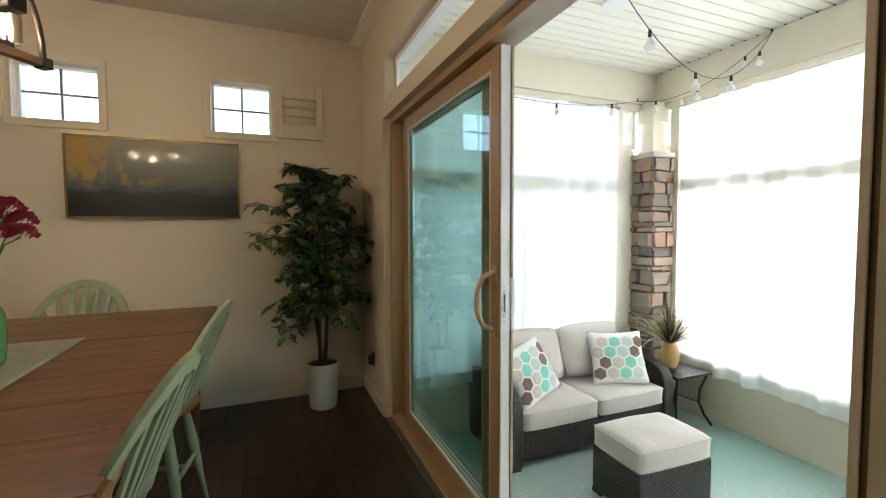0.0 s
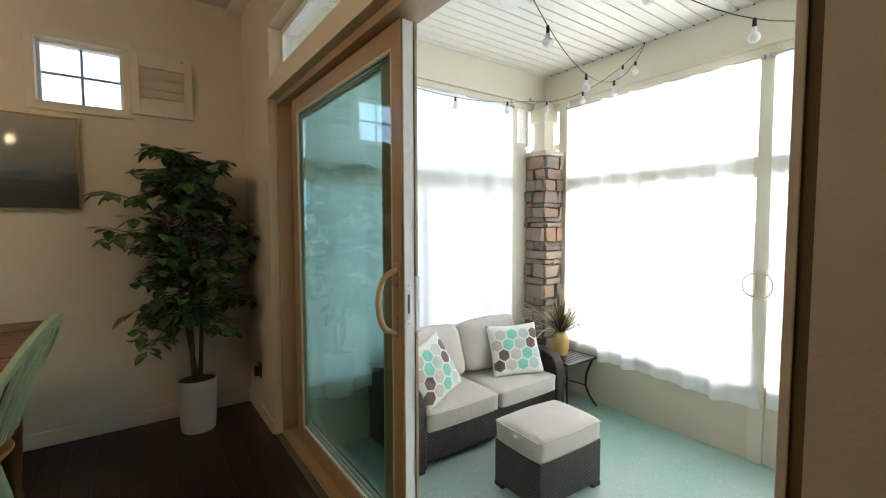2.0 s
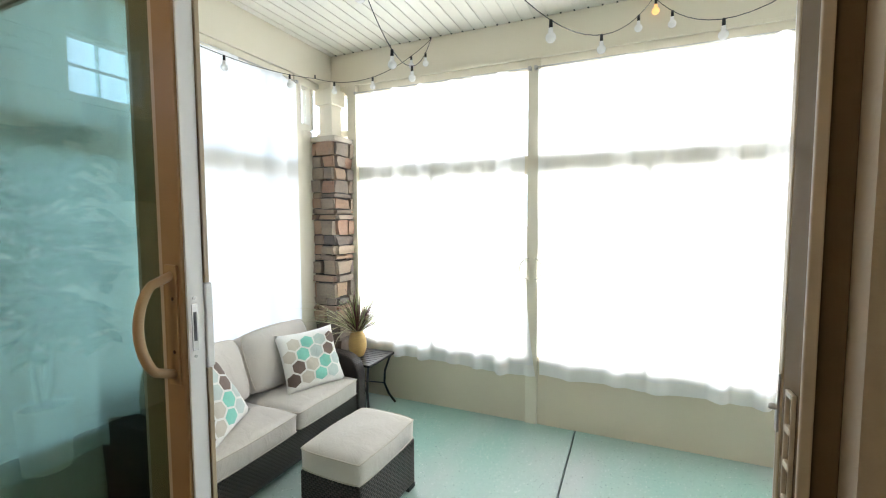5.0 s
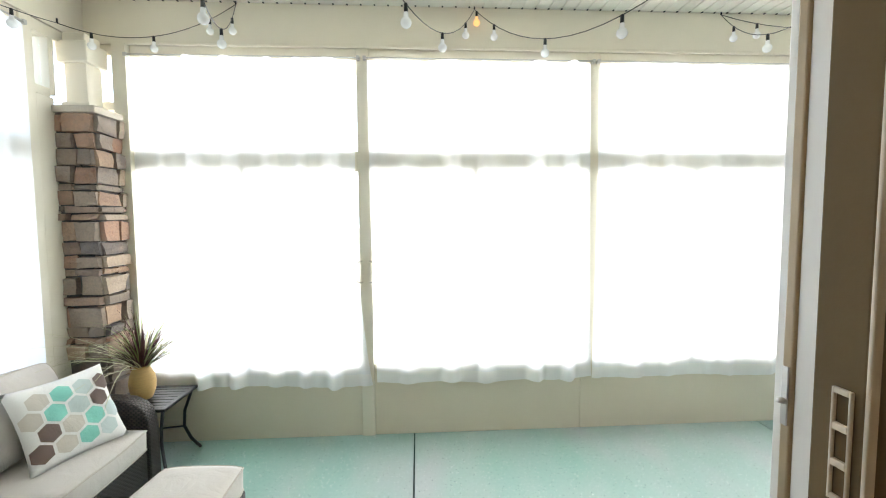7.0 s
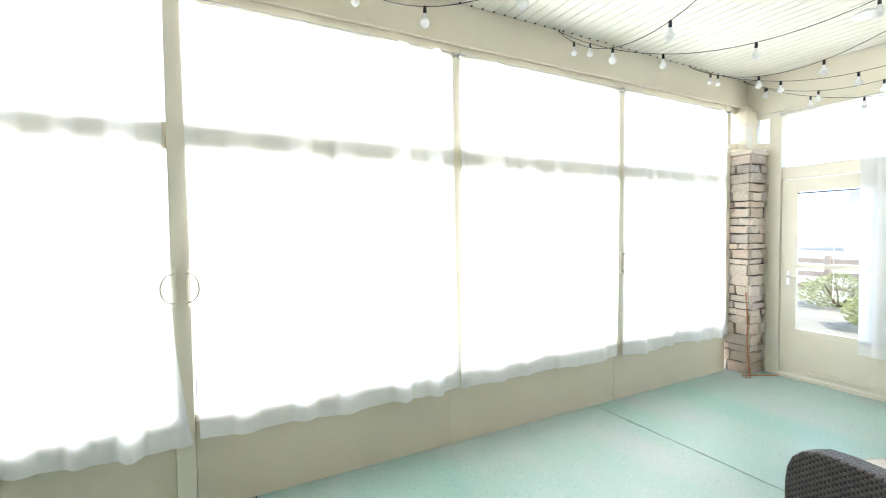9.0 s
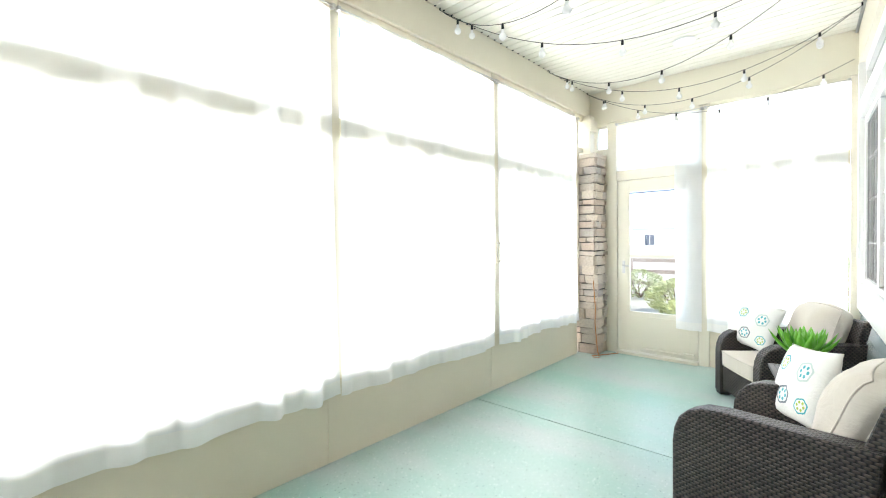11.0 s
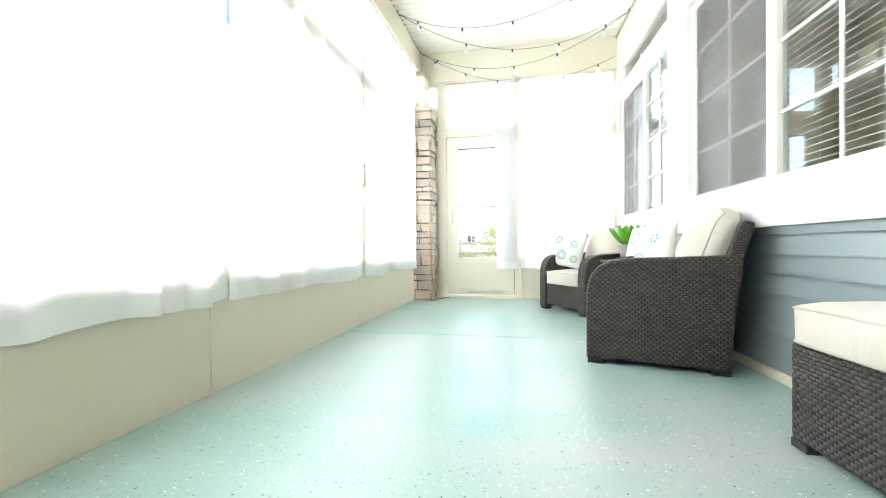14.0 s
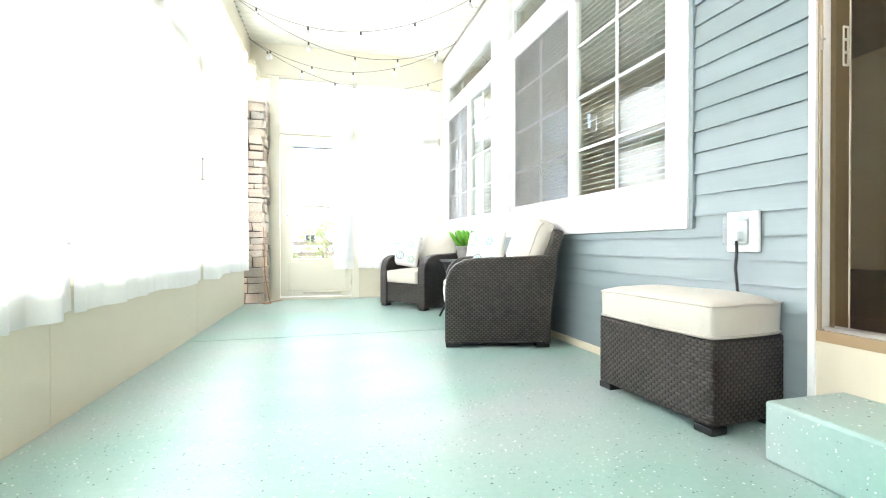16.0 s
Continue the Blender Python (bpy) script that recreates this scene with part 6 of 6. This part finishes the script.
# ficus
tree = thing("ficus_tree", "artificial ficus tree with dark green leaves in a pale pot", "plant", pose(1.0, 3.60, ZF))
part("pot", lathe(bmesh.new(), [(0.104, 0.0), (0.108, 0.008), (0.125, 0.35), (0.127, 0.362), (0.125, 0.366), (0.121, 0.364), (0.118, 0.33)], 36), M_POT, tree, "pale grey ceramic cylinder pot")
part("soil", lathe(bmesh.new(), [(0.1185, 0.347), (0.05, 0.355), (0.0002, 0.36)], 20), M_SOIL, tree)
rng = random.Random(21)
tips = []
for k, (dx, dy) in enumerate(((0.03, 0.0), (-0.03, 0.02), (0.0, -0.03))):
    pts = [Vector((dx * 0.6, dy * 0.6, 0.34))]
    for i in range(1, 9):
        f = i / 8
        pts.append(Vector((dx * (0.6 + 2.0 * f) - 0.05 * f + 0.02 * math.sin(5 * f + k * 2), dy * (0.6 + 2.0 * f) + 0.02 * math.cos(6 * f + k), 0.34 + 1.52 * f)))
    part("trunk", tube(bmesh.new(), pts, [0.016 - 0.0012 * i for i in range(9)], 8), M_BARK, tree)
    for i in range(34):
        f = rng.uniform(0.30, 1.0)
        base = pts[int(f * 8)].lerp(pts[min(8, int(f * 8) + 1)], f * 8 % 1)
        a = rng.uniform(0, math.tau)
        z = base.z
        reach = 0.43 * math.sin(math.pi * min(1, max(0.12, (z - 0.45) / 1.55))) ** 0.7 * rng.uniform(0.55, 1.05)
        reach = max(0.12, reach)
        tip = base + Vector((reach * math.cos(a), min(0.24, reach * math.sin(a)), rng.uniform(-0.02, 0.22) if z > 1.0 else rng.uniform(-0.22, 0.05)))
        mid = base.lerp(tip, 0.5) + Vector((0, 0, 0.05))
        part("twig", tube(bmesh.new(), [base, mid, tip], [0.005, 0.0035, 0.002], 5), M_BARK, tree)
        tips.append((base, mid, tip))
bm = bmesh.new()
for base, mid, tip in tips:
    for i in range(15):
        f = rng.uniform(0.25, 1.08)
        p = base.lerp(mid, f * 2) if f < 0.5 else mid.lerp(tip, f * 2 - 1)
        a = rng.uniform(0, math.tau)
        d = Vector((math.cos(a), math.sin(a), rng.uniform(-0.9, 0.25))).normalized()
        if p.y + 0.08 * d.y > 0.27:
            continue
        s = d.cross(Vector((0, 0, 1))).normalized()
        up = s.cross(d)
        ln, wd = rng.uniform(0.08, 0.13), rng.uniform(0.027, 0.040)
        q = p + d * 0.012
        v = [bm.verts.new(w) for w in (q, q + d * ln * 0.35 + s * wd + up * 0.004, q + d * ln * 0.7 + s * wd * 0.7 - up * 0.002, q + d * ln - up * 0.012, q + d * ln * 0.7 - s * wd * 0.7 - up * 0.002, q + d * ln * 0.35 - s * wd + up * 0.004, q + d * ln * 0.5 - up * 0.005)]
        for i0 in range(6):
            bm.faces.new((v[i0], v[(i0 + 1) % 6], v[6])).smooth = True
tagged(part("leaves", bm, M_LEAF, tree, "glossy dark green pointed leaves"), kind="stuff")

# painting
def painting_mat():
    m, n, l, p = nodes_of("abstract_canvas")
    sep = n.new("ShaderNodeSeparateXYZ")
    v = coords(n, l)
    l.new(v, sep.inputs[0])
    wob = noise_tex(n, l, coords(n, l, (1.5, 1, 6)), 3, 5)
    h = n.new("ShaderNodeMath")
    h.operation = "MULTIPLY_ADD"
    h.inputs[1].default_value, h.inputs[2].default_value = 0.16, -0.08
    l.new(wob, h.inputs[0])
    add = n.new("ShaderNodeMath")
    add.operation = "ADD"
    l.new(sep.outputs[2], add.inputs[0])
    l.new(h.outputs[0], add.inputs[1])
    rng_ = n.new("ShaderNodeMapRange")
    rng_.inputs[1].default_value, rng_.inputs[2].default_value = -0.29, 0.29
    l.new(add.outputs[0], rng_.inputs[0])
    c = ramp(n, l, rng_.outputs[0], [(0.0, (0.006, 0.007, 0.007)), (0.20, (0.010, 0.014, 0.015)), (0.30, (0.018, 0.032, 0.034)), (0.38, (0.07, 0.085, 0.08)), (0.6, (0.15, 0.15, 0.125)), (1.0, (0.26, 0.24, 0.19))])
    blot = noise_tex(n, l, coords(n, l, (2.2, 1, 1.2)), 2.6, 5, 0.65)
    left = n.new("ShaderNodeMapRange")
    left.inputs[1].default_value, left.inputs[2].default_value = 0.15, -0.35
    l.new(sep.outputs[0], left.inputs[0])
    msk = n.new("ShaderNodeMath")
    msk.operation = "MULTIPLY"
    l.new(ramp(n, l, blot, [(0.47, (0, 0, 0)), (0.56, (1, 1, 1))]), msk.inputs[0])
    l.new(left.outputs[0], msk.inputs[1])
    m2 = n.new("ShaderNodeMath")
    m2.operation = "MULTIPLY"
    l.new(msk.outputs[0], m2.inputs[0])
    l.new(ramp(n, l, rng_.outputs[0], [(0.38, (0, 0, 0)), (0.5, (1, 1, 1))]), m2.inputs[1])
    c = mix_rgb(n, l, m2.outputs[0], c, (0.36, 0.22, 0.05))
    l.new(c, p.inputs["Base Color"])
    p.inputs["Roughness"].default_value = 0.6
    p.inputs["Coat Weight"].default_value, p.inputs["Coat Roughness"].default_value = 0.18, 0.03
    bump(n, l, p, noise_tex(n, l, v, 40, 6), 0.25, 0.002)
    return m


pic = thing("painting", "wide abstract painting in grey, teal and ochre, thin frame", "painting", pose(-0.15, 3.872, 2.19))
part("canvas", one_box(-0.545, 0.545, -0.012, 0.02, -0.283, 0.283, 0.002), painting_mat(), pic)
bm = bmesh.new()
for q in ((-0.557, 0.557, -0.295, -0.2845), (-0.557, 0.557, 0.2845, 0.295), (-0.557, -0.5465, -0.2845, 0.2845), (0.5465, 0.557, -0.2845, 0.2845)):
    box(bm, q[0], q[1], -0.022, 0.026, q[2], q[3])
part("picture_frame", bm, M_GOLD, pic, "thin dark gold frame")

# chandelier
CX, CY, CZ = -0.46, 2.0, 2.50
lamp = thing("chandelier", "wood and bronze chandelier with lit glass cylinder shades", "chandelier", pose(CX, CY, CZ))
M_SHADE = glass("clear_shade", (0.98, 0.95, 0.88), 2.2)
M_GLOW, _gn, _gl, _gp = nodes_of("lamp_glow")
_gp.inputs["Emission Color"].default_value = (1.0, 0.66, 0.34, 1)
_gp.inputs["Emission Strength"].default_value = 18
for k in range(4):
    a = -31 + 90 * k
    r = pose(0, 0, 0, 0, 0, a)
    part("arm", one_box(0.03, 0.43, -0.02, 0.02, -0.016, 0.016, 0.003), M_BEAM, lamp, "dark stained wooden arm", m=r)
    part("end_block", one_box(0.40, 0.44, -0.026, 0.026, -0.022, 0.022, 0.003), M_BRONZE, lamp, m=r)
    arc = [(0.42 * math.cos(t), 0.0, 0.02 + 0.52 * math.sin(t)) for t in [math.pi / 2 * i / 14 for i in range(15)]]
    part("band", tube(bmesh.new(), arc, 0.012, 8), M_BRONZE, lamp, "curved bronze band", m=r)
    sh = part("shade", lathe(bmesh.new(), [(0.0002, 0.034), (0.05, 0.034), (0.055, 0.04), (0.055, 0.17), (0.052, 0.17), (0.052, 0.042), (0.0002, 0.038)], 24, (0.28, 0, 0)), M_SHADE, lamp, "clear glass cylinder shade", m=r)
    part("holder", lathe(bmesh.new(), [(0.03, 0.0165), (0.032, 0.033), (0.012, 0.036), (0.012, 0.06), (0.0002, 0.061)], 16, (0.28, 0, 0)), M_BRONZE, lamp, m=r)
    part("bulb", lathe(bmesh.new(), [(0.010, 0.061), (0.017, 0.085), (0.018, 0.105), (0.010, 0.135), (0.0002, 0.15)], 14, (0.28, 0, 0)), M_GLOW, lamp, "lit warm candle bulb", m=r)
    q = lamp.matrix_world @ r @ Vector((0.28, 0, 0.105))
    point_lamp("chandelier_lamp", q, CHANDELIER / 4, (1.0, 0.85, 0.66), 0.03)
part("stem", tube(bmesh.new(), [(0, 0, -0.03), (0, 0, 3.44 - CZ)], 0.01, 10), M_BRONZE, lamp)
part("hub", lathe(bmesh.new(), [(0.0002, -0.05), (0.03, -0.04), (0.045, 0.0), (0.03, 0.03), (0.01, 0.05)], 20), M_BRONZE, lamp)
part("canopy", lathe(bmesh.new(), [(0.012, 3.40 - CZ), (0.06, 3.42 - CZ), (0.065, 3.4395 - CZ)], 24), M_BRONZE, lamp)
wo = thing("wall_outlet", "black wall outlet near the baseboard", "outlet", pose(XI - 0.001, 3.55, 0.72))
part("plate", one_box(-0.008, 0, -0.036, 0.036, -0.058, 0.058, 0.002), M_BLACK, wo)
part("adapter", one_box(-0.045, -0.0085, -0.025, 0.025, -0.04, 0.03, 0.006), M_BLACK, wo)

# ---- outside, seen through the porch door ----
M_HAZE, _hn, _hl, _hp = nodes_of("hazy_sky")
_hp.inputs["Base Color"].default_value = (0.8, 0.82, 0.85, 1)
_hp.inputs["Emission Color"].default_value = (0.50, 0.70, 1.0, 1)
_hp.inputs["Emission Strength"].default_value = 2.6
bm = bmesh.new()
lathe(bm, [(150.0, -0.4), (150.0, 70.0)], 64)
bmesh.ops.delete(bm, geom=[f for f in bm.faces if len(f.verts) > 4], context="FACES_ONLY")
structure("backdrop", bm, M_HAZE, "bright hazy sky above the horizon", "sky")
M_ROOF = surface("grey_shingle", (0.34, 0.34, 0.36), 0.9, 0.25, 2, 20, 0.4)
M_HSIDE = surface("pale_siding", (0.75, 0.75, 0.72), 0.7, 0.1, 1, 10, 0.2, stretch=(0.2, 0.2, 8))
M_FENCE = wood("fence_wood", (0.26, 0.18, 0.14), (0.42, 0.32, 0.25), 0.8, "z", 12)
M_BUSH = surface("sunlit_shrub", (0.36, 0.39, 0.17), 0.7, 0.5, 6, 30, 0.2)
M_DGLASS = surface("far_glass", (0.05, 0.06, 0.08), 0.2, 0.2)


def far_house(label, x, y, w, d, h, rise, turn):
    ob = thing("house", label, "house", pose(x, y, -0.25, 0, 0, turn), "houses beyond the yard")
    part("wall", one_box(-w / 2, w / 2, -d / 2, d / 2, 0, h), M_HSIDE, ob)
    bm = bmesh.new()
    o = 0.4
    v = [bm.verts.new(q) for q in ((-w / 2 - o, -d / 2 - o, h), (w / 2 + o, -d / 2 - o, h), (w / 2 + o, d / 2 + o, h), (-w / 2 - o, d / 2 + o, h), (-w / 2 - o, 0, h + rise), (w / 2 + o, 0, h + rise))]
    for f in ((0, 1, 5, 4), (2, 3, 4, 5), (3, 0, 4), (1, 2, 5), (3, 2, 1, 0)):
        bm.faces.new([v[i] for i in f])
    part("roof", bm, M_ROOF, ob, "grey shingled gable roof")
    for i in range(4):
        xx = -w / 2 + w * (i + 0.5) / 4
        win = part("window", one_box(xx - 0.55, xx + 0.55, d / 2 + 0.0, d / 2 + 0.05, 1.0, 2.3), M_VINYL, ob, "white framed window")
        part("pane", one_box(xx - 0.45, xx + 0.45, d / 2 + 0.051, d / 2 + 0.07, 1.1, 2.2), M_DGLASS, win)
        part("muntin", one_box(xx - 0.03, xx + 0.03, d / 2 + 0.071, d / 2 + 0.09, 1.1, 2.2), M_VINYL, win)
    return ob


far_house("pale sided house with a grey gable roof beyond the yard", 12, -52, 14, 9, 2.8, 2.6, 10)
far_house("pale sided house with a grey gable roof, farther off", 34, -48, 10, 9, 3.2, 3.4, 78)
far_house("pale sided house with a grey gable roof behind the shrubs", -8, -66, 13, 9, 3.0, 3.0, -6)
fence = thing("fence", "weathered brown rail fence across the yard", "fence")
for k in range(16):
    x = -6 + 1.6 * k
    part("post", one_box(x - 0.06, x + 0.06, -13.06, -12.94, -0.26, 0.95), M_FENCE, fence)
    if k < 15:
        for z in (0.05, 0.4, 0.75):
            part("rail", one_box(x + 0.061, x + 1.539, -13.03, -12.97, z, z + 0.12), M_FENCE, fence)


def shrub(x, y, h, r, seed):
    ob = thing("shrub", "sunlit yellow green shrub growing outside the porch", "shrub", pose(x, y, -0.26), "shrubs outside")
    rng = random.Random(seed)
    for k in range(5):
        a = k * 1.3
        part("branch", tube(bmesh.new(), [(0, 0, 0), (r * 0.4 * math.cos(a), r * 0.4 * math.sin(a), h * 0.45), (r * 0.7 * math.cos(a), r * 0.7 * math.sin(a), h * 0.8)], [0.03, 0.018, 0.006], 6), M_BARK, ob)
    verts, faces = [], []
    for k in range(1500):
        a, f = rng.uniform(0, math.tau), rng.uniform(0.04, 1)
        rr = r * math.sqrt(max(0.02, 1 - (2 * f - 0.9) ** 2)) * rng.uniform(0.45, 1.08)
        p = Vector((rr * math.cos(a), rr * math.sin(a), h * f))
        d = Vector((math.cos(a), math.sin(a), rng.uniform(-0.2, 1.0))).normalized()
        s = d.orthogonal().normalized()
        s.rotate(Matrix.Rotation(rng.uniform(0, 6), 3, d))
        ln, wd = rng.uniform(0.07, 0.15), rng.uniform(0.012, 0.03)
        b = len(verts)
        verts += [p, p + d * ln * 0.5 + s * wd, p + d * ln, p + d * ln * 0.5 - s * wd]
        faces.append((b, b + 1, b + 2, b + 3))
    me = bpy.data.meshes.new("foliage")
    me.from_pydata([tuple(v) for v in verts], [], faces)
    me.materials.append(M_BUSH)
    tagged(part("foliage", me, None, ob), kind="stuff")


shrub(3.15, -7.2, 1.55, 0.95, 1)
shrub(4.6, -9.6, 0.8, 0.6, 2)
shrub(2.2, -10.2, 1.5, 0.9, 3)
shrub(6.2, -12.0, 0.8, 0.7, 4)
